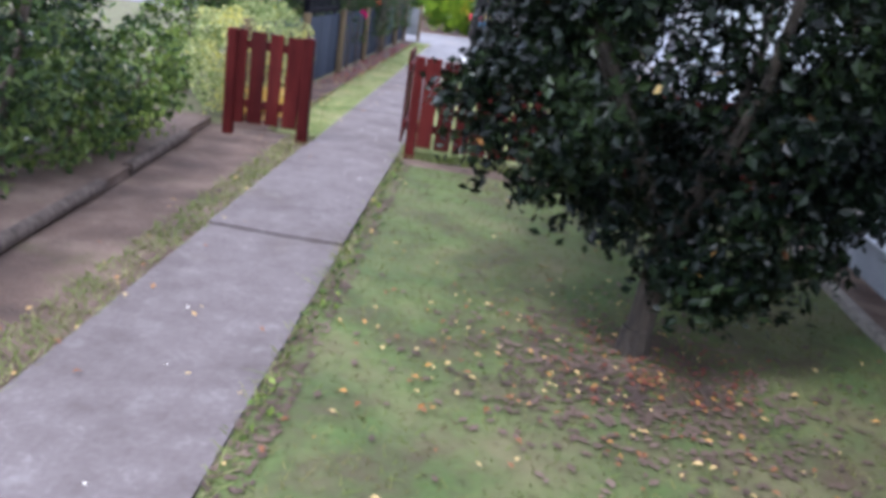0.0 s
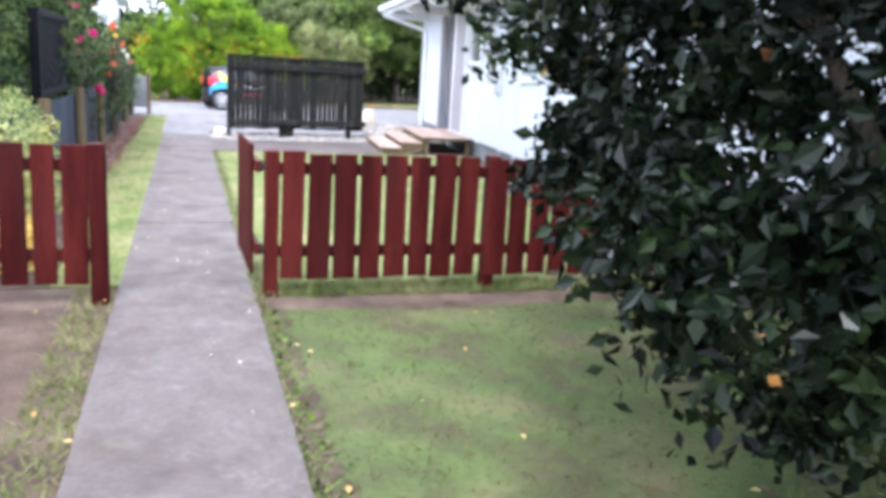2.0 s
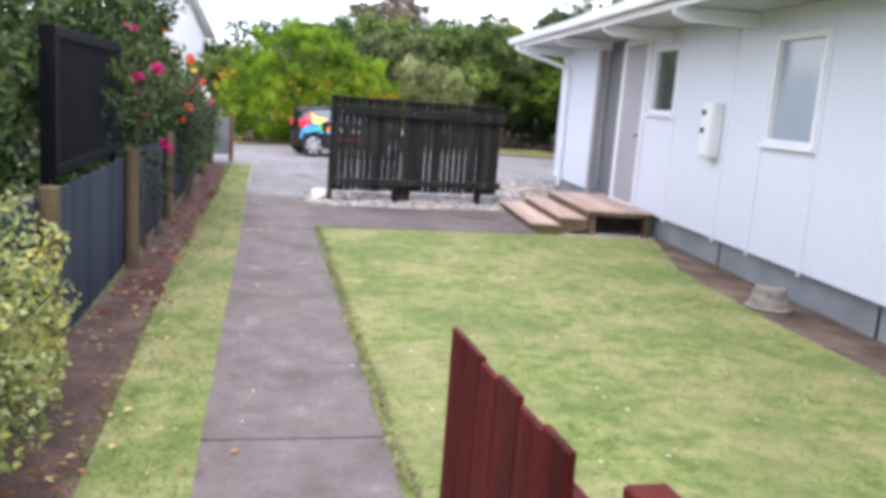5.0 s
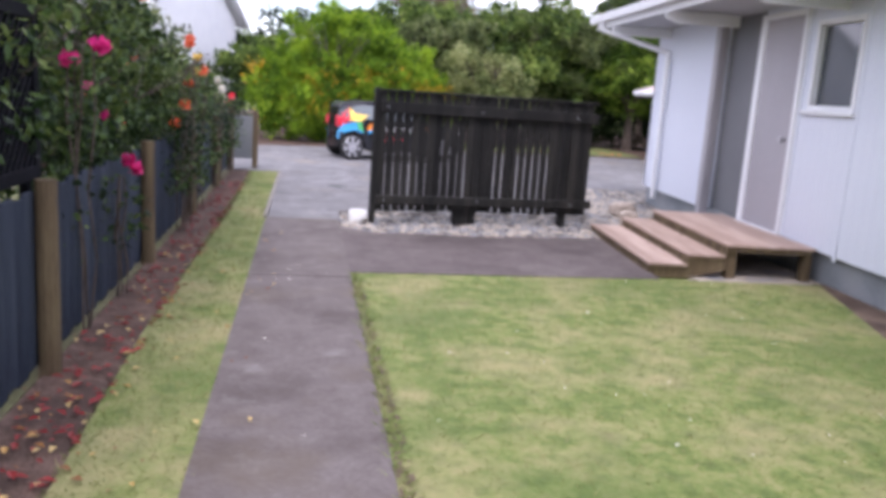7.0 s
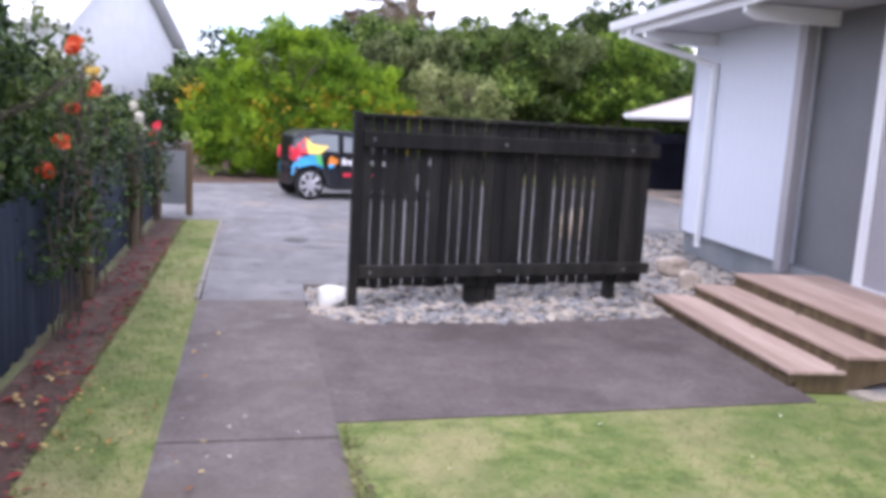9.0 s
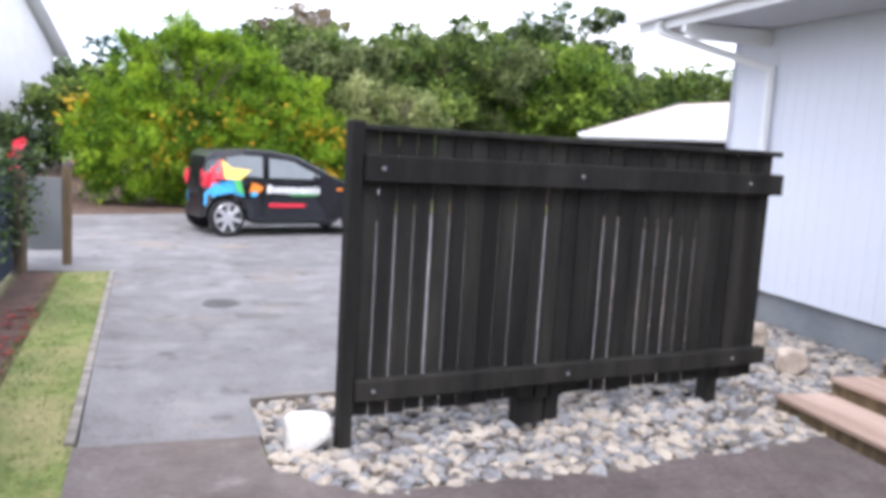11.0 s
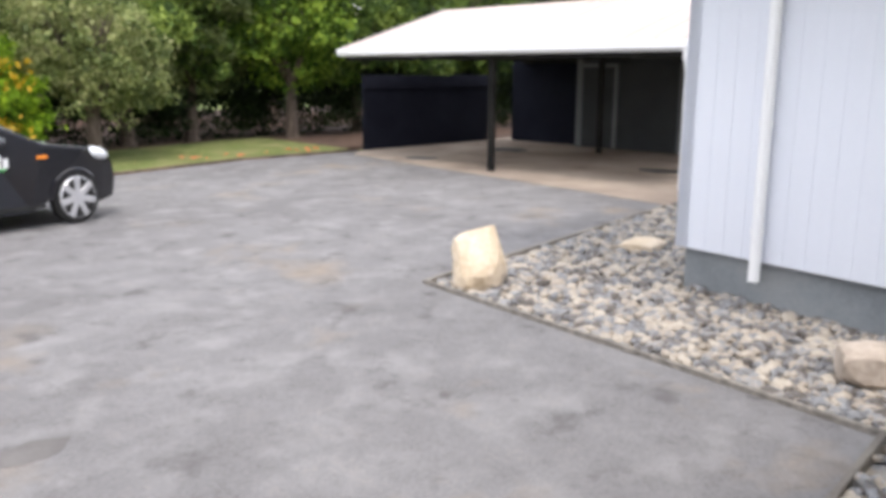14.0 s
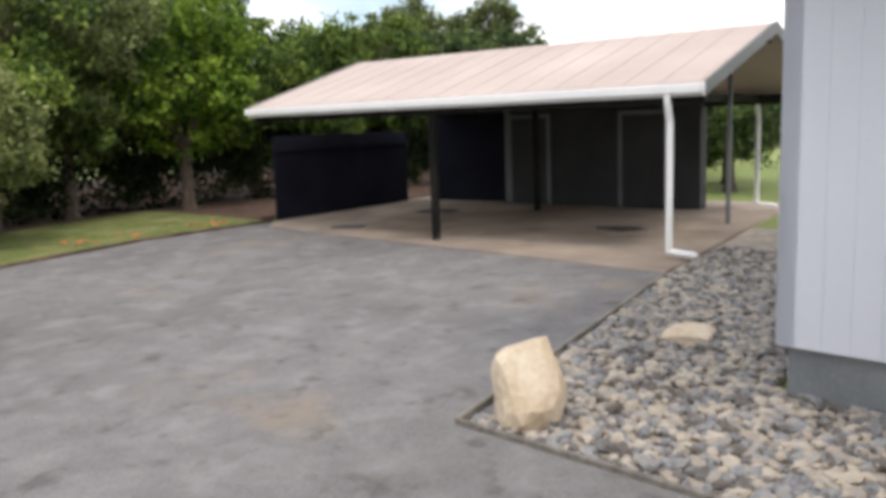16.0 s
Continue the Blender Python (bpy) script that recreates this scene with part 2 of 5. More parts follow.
M_DARKBARK = material("dark_tree_bark", [(0.025, 0.02, 0.016), (0.05, 0.04, 0.03), (0.09, 0.07, 0.052)], 0.9, scale=6, fine=40, stretch=(3, 3, 0.5), bump=0.9)
M_BUSHLEAF = leaf_material("bright_bush_leaf", [(0.04, 0.09, 0.008), (0.11, 0.2, 0.016), (0.2, 0.34, 0.02), (0.32, 0.45, 0.03)], 0.6, 0.15, 0.4)
M_YELLEAF = leaf_material("yellow_leaf", [(0.42, 0.27, 0.012), (0.55, 0.36, 0.02)], 0.5, 0.3, 0.3)
M_MIDLEAF = leaf_material("mid_green_leaf", [(0.022, 0.045, 0.011), (0.06, 0.105, 0.022), (0.125, 0.195, 0.038), (0.24, 0.31, 0.065)], 0.55, 0.2, 0.25)
M_LIMELEAF = leaf_material("fresh_green_leaf", [(0.03, 0.065, 0.01), (0.08, 0.15, 0.018), (0.16, 0.26, 0.03), (0.28, 0.38, 0.05)], 0.55, 0.2, 0.3)
M_OLIVELEAF = leaf_material("olive_leaf", [(0.035, 0.052, 0.017), (0.08, 0.11, 0.034), (0.14, 0.175, 0.056), (0.22, 0.25, 0.1)], 0.55, 0.25, 0.25)
M_PALELEAF = leaf_material("pale_green_leaf", [(0.07, 0.1, 0.03), (0.16, 0.2, 0.065), (0.28, 0.32, 0.11), (0.42, 0.43, 0.2)], 0.55, 0.3, 0.35)
M_CREAMLEAF = leaf_material("variegated_leaf", [(0.12, 0.18, 0.04), (0.25, 0.32, 0.1), (0.5, 0.52, 0.25), (0.6, 0.55, 0.12)], 0.5, 0.3, 0.3)
M_BROWNLEAF = leaf_material("brown_bronze_leaf", [(0.12, 0.095, 0.065), (0.19, 0.145, 0.1), (0.28, 0.22, 0.15)], 0.6, 0.2, 0.3)
M_DEEPLEAF = leaf_material("deep_green_leaf", [(0.007, 0.018, 0.006), (0.022, 0.048, 0.012), (0.062, 0.11, 0.025), (0.14, 0.19, 0.045)], 0.45, 0.3, 0.25)
M_PINK = leaf_material("pink_petal", [(0.6, 0.02, 0.16), (0.75, 0.04, 0.26)], 0.5, 0.3, 0.3)
M_ORANGE = leaf_material("orange_petal", [(0.75, 0.1, 0.03), (0.8, 0.22, 0.1)], 0.5, 0.3, 0.3)
M_WHITEPETAL = leaf_material("white_petal", [(0.7, 0.66, 0.55), (0.8, 0.78, 0.72)], 0.5, 0.3, 0.3)
M_YELPETAL = leaf_material("yellow_petal", [(0.75, 0.5, 0.05), (0.8, 0.65, 0.25)], 0.5, 0.3, 0.3)
M_FALLEN = material("fallen_leaf", [(0.2, 0.08, 0.03), (0.42, 0.2, 0.04), (0.55, 0.4, 0.16)], 0.7, scale=3, fine=20, bump=0, per_island=1.2)
M_BLACKCAR = material("black_car_paint", [(0.006, 0.006, 0.009), (0.008, 0.008, 0.011)], 0.18, scale=1, fine=10, bump=0, spec=0.6)
M_TYRE = material("tyre_rubber", [(0.012, 0.012, 0.012), (0.02, 0.02, 0.02)], 0.85, scale=5, fine=60, bump=0.2)
M_RIM = material("silver_alloy", [(0.5, 0.5, 0.52), (0.58, 0.58, 0.6)], 0.35, 0.6, scale=5, fine=60, bump=0)
M_CARGLASS = material("tinted_glass", [(0.1, 0.12, 0.13), (0.13, 0.15, 0.16)], 0.05, scale=1, fine=5, bump=0, spec=0.8)
M_HEADLAMP = material("headlamp_lens", [(0.65, 0.68, 0.7), (0.75, 0.77, 0.8)], 0.1, scale=3, fine=20, bump=0, spec=0.7)


def paint(name, c, rough=0.35):
    return material(name, [tuple(v * 0.93 for v in c), c], rough, scale=3, fine=20, bump=0)


M_CRED, M_CYEL, M_CBLUE = paint("red_vinyl", (0.75, 0.04, 0.07)), paint("yellow_vinyl", (0.85, 0.6, 0.12)), paint("sky_blue_vinyl", (0.06, 0.4, 0.75))
M_CORANGE, M_CGREEN, M_CWHITE = paint("orange_vinyl", (0.8, 0.25, 0.03)), paint("green_vinyl", (0.1, 0.5, 0.15)), paint("white_vinyl", (0.8, 0.8, 0.8))


# ---- mesh helpers ----
def part(name, bm, mat, parent=None, label=""):
    me = bpy.data.meshes.new(name)
    bm.to_mesh(me)
    bm.free()
    me.materials.append(mat)
    ob = new(name, me)
    if parent is not None:
        ob.parent = parent
    if label:
        ob["label"] = label
    return ob


def raw(name, verts, faces, mat, parent=None, smooth=False):
    me = bpy.data.meshes.new(name)
    me.from_pydata([tuple(v) for v in verts], [], [tuple(f) for f in faces])
    me.materials.append(mat)
    if smooth:
        me.shade_smooth()
    ob = new(name, me)
    if parent is not None:
        ob.parent = parent
    return ob


def share(name, me, parent, m):
    """One more piece on the mesh me, at the pose m."""
    ob = new(name, me)
    ob.parent = parent
    ob.matrix_basis = m
    return ob


def thing(name, m, label, category, group="", kind=""):
    ob = new(name)
    ob.empty_display_size = 0.1
    ob.matrix_basis = m
    return tagged(ob, label, category, group, kind)


def box(bm, x0, x1, y0, y1, z0, z1, bevel=0.0, m=None):
    g = bmesh.ops.create_cube(bm, size=1.0)
    vs = g["verts"]
    for v in vs:
        v.co = Vector(((x0 + x1) / 2 + v.co.x * (x1 - x0), (y0 + y1) / 2 + v.co.y * (y1 - y0), (z0 + z1) / 2 + v.co.z * (z1 - z0)))
    if bevel:
        es = list({e for v in vs for e in v.link_edges})
        r = bmesh.ops.bevel(bm, geom=es, offset=bevel, segments=1, affect="EDGES")
        vs = list({v for f in r["faces"] for v in f.verts} | {v for v in vs if v.is_valid})
    if m is not None:
        for v in {w for v in vs for f in v.link_faces for w in f.verts}:
            v.co = m @ v.co
    return bm


def boxed(x0, x1, y0, y1, z0, z1, bevel=0.0, m=None):
    return box(bmesh.new(), x0, x1, y0, y1, z0, z1, bevel, m)


def cyl(bm, p, q, r0, r1=None, seg=12):
    p, q = Vector(p), Vector(q)
    g = bmesh.ops.create_cone(bm, cap_ends=True, segments=seg, radius1=r0, radius2=r0 if r1 is None else r1, depth=(q - p).length)
    rot = (q - p).to_track_quat("Z", "Y").to_matrix().to_4x4()
    bmesh.ops.transform(bm, matrix=Matrix.Translation((p + q) / 2) @ rot, verts=g["verts"])
    return bm


def prism(bm, outline, z0, z1):
    """An outline in plan, raised from z0 to z1."""
    lo = [bm.verts.new((x, y, z0)) for x, y in outline]
    hi = [bm.verts.new((x, y, z1)) for x, y in outline]
    bm.faces.new(hi)
    bm.faces.new(lo[::-1])
    for i in range(len(outline)):
        j = (i + 1) % len(outline)
        bm.faces.new((lo[i], lo[j], hi[j], hi[i]))
    bmesh.ops.recalc_face_normals(bm, faces=bm.faces)
    return bm


def extrude_x(bm, profile, x0, x1):
    """A profile of (y, z) drawn along x."""
    a = [bm.verts.new((x0, y, z)) for y, z in profile]
    b = [bm.verts.new((x1, y, z)) for y, z in profile]
    bm.faces.new(a)
    bm.faces.new(b[::-1])
    for i in range(len(profile)):
        j = (i + 1) % len(profile)
        bm.faces.new((a[i], a[j], b[j], b[i]))
    bmesh.ops.recalc_face_normals(bm, faces=bm.faces)
    return bm


def leaves(rng, centres, size, flat=0.3, aspect=0.5):
    """Folded leaves of four corners at the centres, turned at random. Gives vertices and faces."""
    n = len(centres)
    d = rng.normal(size=(n, 3))
    d[:, 2] -= flat
    d /= np.linalg.norm(d, axis=1)[:, None]
    s = np.cross(d, rng.normal(size=(n, 3)))
    s /= np.linalg.norm(s, axis=1)[:, None]
    up = np.cross(s, d)
    L = (size * rng.uniform(0.6, 1.3, n))[:, None]
    w = L * aspect * 0.5
    c = np.asarray(centres)
    v = np.stack([c - d * L * 0.5, c + s * w + up * L * 0.08, c + d * L * 0.5, c - s * w + up * L * 0.08], 1).reshape(-1, 3)
    f = np.arange(4 * n).reshape(n, 4)
    return v, f


def blob_points(rng, lobes, per_area, shell=0.35, clump=0.0):
    """Points near the skins of the lobes (x, y, z, rx, ry, rz), thrown out where they lie deep inside another lobe.
    With a clump radius three quarters of them gather in separate tufts on the skins, with hollows between."""
    out = []
    for i, (x, y, z, rx, ry, rz) in enumerate(lobes):
        k = int(per_area * (rx * ry + ry * rz + rx * rz) * 4)
        tufts = max(5, int(0.8 * (rx * ry + ry * rz + rx * rz) / clump ** 2)) if clump else k
        d = rng.normal(size=(tufts, 3))
        d /= np.linalg.norm(d, axis=1)[:, None]
        bumps = 1 + 0.13 * np.sin(d[:, 0] * 7 + i) * np.cos(d[:, 1] * 6 + 2 * i) + 0.1 * np.sin(d[:, 2] * 11 + 3 * i)
        r = bumps * (1 - shell * rng.random(tufts) ** 1.7)
        p = d * r[:, None] * (rx, ry, rz) + (x, y, z)
        if clump:
            m = rng.integers(0, tufts, k)
            size = clump * rng.uniform(0.45, 1.1, tufts)
            p = p[m] + np.clip(rng.normal(size=(k, 3)), -2.0, 2.0) * (size[m] * 0.62)[:, None] * (1, 1, 0.75)
            loose = rng.random(k) < 0.25
            q = rng.normal(size=(k, 3))
            q *= (rng.uniform(0.45, 0.85, k) / np.linalg.norm(q, axis=1))[:, None]
            p[loose] = (q * (rx, ry, rz) + (x, y, z))[loose]
        keep = np.ones(k, bool)
        for j, (X, Y, Z, RX, RY, RZ) in enumerate(lobes):
            if j != i:
                keep &= (((p - (X, Y, Z)) / (RX, RY, RZ)) ** 2).sum(1) > 0.45
        out.append(p[keep])
    return np.concatenate(out)


# ---- ground ----
def flat(name, outline, z0, z1, mat, label, category, kind="structure"):
    return tagged(part(name, prism(bmesh.new(), outline, z0, z1), mat), label, category, kind=kind)


HOUSE_A = Vector((4.0, 5.66, 0))
HOUSE_D = Vector((0.0898, 0.996, 0))
HOUSE_N = Vector((0.996, -0.0898, 0))
HOUSE_TURN = math.degrees(math.atan2(-HOUSE_D.x, HOUSE_D.y))


def at_house(s, off=0.0, z=0.0):
    """A place s metres along the house's front and off metres out from it."""
    return HOUSE_A + HOUSE_D * s - HOUSE_N * off + Vector((0, 0, z))


flat("ground", [(-400, -400), (400, -400), (400, 400), (-400, 400)], -0.5, -0.06, M_FIELD, "rough green and brown ground reaching to the horizon", "ground")
flat("near_lawn", [(0.0, -9), (3.0, -9), (3.25, 0.0), (3.45, 2.15), (2.2, 2.28), (1.0, 2.2), (0.0, 2.3)], -0.1, -0.012, M_TURF, "mown lawn strewn with fallen leaves beside the path", "lawn")
flat("fence_soil", [(0.0, 2.3), (1.0, 2.2), (2.2, 2.28), (3.45, 2.15), (3.8, 2.2), (3.8, 2.75), (0.0, 2.8)], -0.1, -0.02, M_SOIL, "bare brown soil under the picket fence", "soil")
flat("house_bed", [(3.0, -9), (3.7, -9), (4.75, 11.3), (4.45, 11.3), (3.75, 9.2), (3.52, 7.0), (3.4, 2.75), (3.45, 2.15), (3.25, 0.0)], -0.1, -0.018, M_SOIL, "bare soil strip along the house foundation", "soil")
flat("front_lawn", [(0.0, 2.8), (3.4, 2.75), (3.52, 7.0), (3.75, 9.2), (4.45, 11.2), (2.9, 11.25), (0.0, 11.18)], -0.1, -0.008, M_LAWN, "mown front lawn with dry straw-coloured patches", "lawn")
flat("verge_lawn", [(-0.84, 2.9), (-0.84, 13.9), (-0.84, 18.8), (-1.3, 18.75), (-1.28, 14), (-1.36, 9.3), (-1.3, 6.0), (-1.25, 2.9)], -0.1, -0.006, M_LAWN, "narrow mown grass verge between path and fence", "lawn")
flat("verge_mulch", [(-1.25, 2.9), (-1.3, 6.0), (-1.36, 9.3), (-1.28, 14), (-1.3, 18.75), (-1.66, 18.9), (-1.72, 8), (-1.8, 2.9)], -0.1, -0.014, M_BARK, "reddish bark mulch and fallen petals along the fence foot", "mulch")
flat("side_soil", [(-0.84, -9), (-0.84, 2.9), (-1.9, 2.9), (-1.62, -0.2), (-1.55, -9)], -0.1, -0.02, M_SOIL, "bare brown earth with patchy grass beside the path", "soil")
flat("garden_bed", [(-1.64, -0.2), (-1.9, 2.9), (-4.5, 2.9), (-4.5, -9), (-1.57, -9)], -0.1, 0.05, M_SOIL, "raised dark soil of a garden bed", "soil")
flat("neighbour_ground", [(-1.82, 2.92), (-1.74, 8), (-1.68, 18.88), (-14, 18.88), (-14, 2.92)], -0.1, -0.03, M_WORN, "neighbour's worn ground behind the fence", "ground")
flat("asphalt_drive", [(-0.82, 13.87), (0.02, 13.87), (0.02, 14.4), (3.39, 14.8), (3.62, 18.08), (8.1, 18.93), (8.28, 20.3), (8.6, 23.9), (8.9, 26.3), (9.4, 26.75),
                       (6.8, 26.65), (4.4, 26.0), (2.4, 25.6), (0.24, 25.05), (-1.5, 24.4), (-6, 23.8), (-24, 22.9), (-24, 18.9), (-0.85, 18.8)], -0.12, -0.004, M_ASPHALT,
     "worn grey asphalt driveway with faint stains", "driveway")
flat("concrete_apron", [(-0.003, 11.15), (2.85, 11.24), (3.05, 13.3), (1.5, 13.14), (0.36, 13.1), (0.02, 13.44), (-0.003, 13.51)], -0.12, 0.0, M_SLAB, "dark stained concrete apron by the steps", "pavement")
flat("gravel_bed", [(0.022, 13.45), (0.362, 13.104), (1.5, 13.144), (3.054, 13.304), (3.3, 11.25), (4.6, 11.25), (5.1, 16.9), (12.0, 17.6), (12.0, 19.4), (8.12, 18.91), (3.63, 18.06), (3.4, 14.78), (0.03, 14.38)], -0.12, -0.03, M_STONES,
     "bed under grey river stones beside the house", "gravel bed")
flat("carport_floor", [(8.11, 18.95), (12.0, 19.42), (15.2, 19.8), (15.2, 27.4), (9.42, 26.77), (8.92, 26.3), (8.62, 23.9), (8.3, 20.3)], -0.12, 0.0, M_CPFLOOR, "brownish concrete floor of the carport", "floor")
flat("back_lawn", [(0.24, 25.07), (2.4, 25.62), (4.4, 26.02), (6.8, 26.67), (9.4, 26.77), (9.5, 31.0), (4, 29.4), (0.24, 26.6)], -0.1, 0.01, M_LAWN, "strip of lawn along the driveway edge", "lawn")
flat("tree_litter", [(-24, 22.92), (-6, 23.82), (-1.5, 24.42), (0.24, 25.06), (0.24, 26.6), (4, 28.6), (9.5, 29.5), (9.5, 27.5), (40, 27.5), (40, 45), (-24, 45)], -0.1, 0.0, M_BARK, "shaded brown leaf litter under the trees", "soil")
for k, (x, y, rx, ry, a, mat, lab) in enumerate(((0.09, 17.12, 0.16, 0.2, 20, M_OIL, "dark oil stain on the asphalt"), (0.62, 17.05, 0.2, 0.11, 0, M_STAIN, "faded oil stain on the asphalt"),
                                              (-0.47, 18.86, 0.2, 0.22, 0, M_STAIN, "faded oil stain on the asphalt"), (0.35, 16.6, 0.2, 0.12, 30, M_STAIN, "faded oil stain on the asphalt"),
                                              (10.98, 20.95, 0.3, 0.4, 0, M_OIL, "dark oil stain on the carport floor"), (11.8, 25.0, 0.4, 0.5, 0, M_OIL, "dark oil stain on the carport floor"), (9.4, 24.9, 0.3, 0.3, 0, M_STAIN, "faded oil stain on the carport floor"))):
    rr = random.Random(k)
    zz = 0.0 if x > 8 else -0.004
    ring = [(x + math.cos(t) * rx * rr.uniform(0.75, 1.15), y + math.sin(t) * ry * rr.uniform(0.75, 1.15)) for t in [i * math.tau / 14 for i in range(14)]]
    flat("oil_stain", ring, zz - 0.002, zz + 0.002, mat, lab, "stain")

# concrete path of slabs
path = thing("path", pose(0, 0, 0), "worn grey concrete garden path with cracked joints", "path", kind="structure")
edges = [-9.0, -6.2, -3.3, -0.36, 2.3, 5.0, 7.9, 10.95, 13.86]
for i, (a, b) in enumerate(zip(edges, edges[1:])):
    bm = bmesh.new()
    skew = 0.05 if abs(b + 0.36) < 0.1 else 0.0
    skew2 = 0.05 if abs(a + 0.36) < 0.1 else 0.0
    top = 0.018 if a > -0.5 and a < 0 else (0.004 if i % 2 else 0.0)
    prism(bm, [(-0.84, a + skew2 + 0.006), (-0.42, a + skew2 * 0.2 + 0.006), (-0.004, a + 0.006), (-0.004, b - 0.006), (-0.42, b + skew * 0.2 - 0.006), (-0.84, b + skew - 0.006)], -0.1, top)
    part("path_slab", bm, M_PATH, path)


# ---- house ----
def house():
    h = thing("house", pose(*HOUSE_A, 0, 0, HOUSE_TURN), "single-storey house with pale blue-grey grooved cladding", "house")
    # local axes: x into the house, y along the front
    def cut_wall(name, y0, y1, z0, z1, holes, x0=0.0, x1=0.12, mat=M_WALL):
        """A wall with window openings right through, built of strips."""
        bm = bmesh.new()
        ys = sorted({y0, y1, *[v for a in holes for v in a[:2]]})
        for a, b in zip(ys, ys[1:]):
            inside = [hh for hh in holes if hh[0] <= a + 1e-6 and hh[1] >= b - 1e-6]
            if inside:
                hh = inside[0]
                box(bm, x0, x1, a, b, z0, hh[2])
                box(bm, x0, x1, a, b, hh[3], z1)
            else:
                box(bm, x0, x1, a, b, z0, z1)
        return part(name, bm, mat, h)

    wins = [(-0.78, 0.04, 1.33, 2.36), (2.26, 3.14, 1.4, 2.45), (5.52, 6.36, 1.62, 2.5), (-6.0, -4.4, 1.36, 2.4)]
    cut_wall("wall", -14.0, 7.56, 0.28, 2.72, wins)
    cut_wall("wall", 8.75, 11.25, 0.28, 2.72, [])
    # boards of the cladding, a groove between each two
    y, meshes = -13.9, {}
    def board(m, a, b):
        key = (round(a, 3), round(b, 3))
        if key not in meshes:
            ob = part("cladding_board", boxed(-0.0035, 0.002, 0, 0.143, a, b), M_WALL, h)
            meshes[key] = ob.data
            ob.matrix_basis = m
        else:
            share("cladding_board", meshes[key], h, m)
    while y < 11.1:
        if not 6.4 < y < 8.8:
            spans = [(0.282, 2.7)]
            for w in wins:
                if w[0] - 0.17 < y < w[1] + 0.03:
                    spans = [(0.282, w[2] - 0.05), (w[3] + 0.01, 2.7)]
            for a, b in spans:
                board(pose(0, y, 0), a, b)
        y += 0.15
    for i in range(59):
        board(pose(0.16 + i * 0.15, 11.25, 0, 0, 0, -90), 0.282, 2.7)
    # upright cover strips
    for y in (-0.83, 0.09, 2.2, 3.19, 5.46, 6.5, 4.0, -2.4):
        part("cover_strip", boxed(-0.016, 0.0, y - 0.022, y + 0.022, 0.24, 2.7, 0.003), M_WALL, h)
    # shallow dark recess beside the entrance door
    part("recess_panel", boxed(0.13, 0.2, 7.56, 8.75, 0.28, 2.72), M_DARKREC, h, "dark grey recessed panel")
    part("reveal", boxed(0.122, 0.2, 7.5, 7.56, 0.28, 2.72), M_WALL, h)
    part("reveal", boxed(0.122, 0.2, 8.75, 8.8, 0.28, 2.72), M_WALL, h)
    part("corner_post", boxed(-0.05, 0.06, 8.7, 8.84, 0.2, 2.7, 0.005), M_GREYWALL, h)
    # gable end and back
    part("end_wall", boxed(0.0, 9.0, 11.13, 11.25, 0.28, 2.72), M_WALL, h)
    bm = bmesh.new()
    a = [bm.verts.new((x, 11.25, z)) for x, z in ((0, 2.72), (9, 2.72), (4.5, 3.7))]
    b = [bm.verts.new((x, 11.13, z)) for x, z in ((0, 2.72), (9, 2.72), (4.5, 3.7))]
    bm.faces.new(a), bm.faces.new(b[::-1])
    for i in range(3):
        bm.faces.new((a[i], a[(i + 1) % 3], b[(i + 1) % 3], b[i]))
    bmesh.ops.recalc_face_normals(bm, faces=bm.faces)
    part("gable", bm, M_WALL, h)
    part("back_wall", boxed(8.88, 9.0, -14, 11.13, 0.28, 2.72), M_WALL, h)
    part("end_wall", boxed(0.12, 8.88, -14.0, -13.88, 0.28, 2.72), M_WALL, h)
    part("foundation", boxed(0.06, 8.9, -13.9, 11.2, -0.3, 0.278), M_FOUND, h, "grey painted foundation")
    for y in (3.9, 1.1, -1.8, 6.2):
        part("foundation_joint", boxed(0.052, 0.062, y - 0.012, y + 0.012, -0.2, 0.25), M_CHAR, h)
    # roof with overhang, fascia and gutter
    bm = bmesh.new()
    for x0, x1 in ((-0.95, 4.5), (9.95, 4.5)):
        z0, z1 = 2.84, 3.86
        lo = [bm.verts.new((x, y, z)) for x, z in ((x0, z0), (x1, z1)) for y in (-14.3, 11.6)]
        hi = [bm.verts.new((v.co.x, v.co.y, v.co.z + 0.05)) for v in lo]
        for q in ((lo[0], lo[1], lo[3], lo[2]), (hi[2], hi[3], hi[1], hi[0]), (lo[0], lo[2], hi[2], hi[0]), (lo[3], lo[1], hi[1], hi[3]), (lo[1], lo[0], hi[0], hi[1]), (lo[2], lo[3], hi[3], hi[2])):
            bm.faces.new(q)
    bmesh.ops.recalc_face_normals(bm, faces=bm.faces)
    part("roof", bm, M_ROOF, h, "pale low-pitched roof")
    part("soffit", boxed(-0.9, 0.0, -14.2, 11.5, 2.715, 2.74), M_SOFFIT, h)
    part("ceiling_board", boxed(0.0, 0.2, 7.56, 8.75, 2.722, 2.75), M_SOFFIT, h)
    part("fascia", boxed(-0.93, -0.9, -14.25, 11.55, 2.68, 2.88), M_TRIM, h)
    bm = extrude_x(bmesh.new(), [(-0.05, 0.1), (-0.05, 0.03), (-0.02, 0.0), (0.04, 0.0), (0.06, 0.1), (0.05, 0.1), (0.035, 0.012), (-0.015, 0.012), (-0.04, 0.035), (-0.04, 0.1)], -14.3, 11.6)
    bmesh.ops.transform(bm, matrix=Matrix.Translation((-1.0, 0, 2.76)) @ pose(0, 0, 0, 0, 0, 90), verts=bm.verts)
    part("gutter", bm, M_TRIM, h, "white eave gutter")
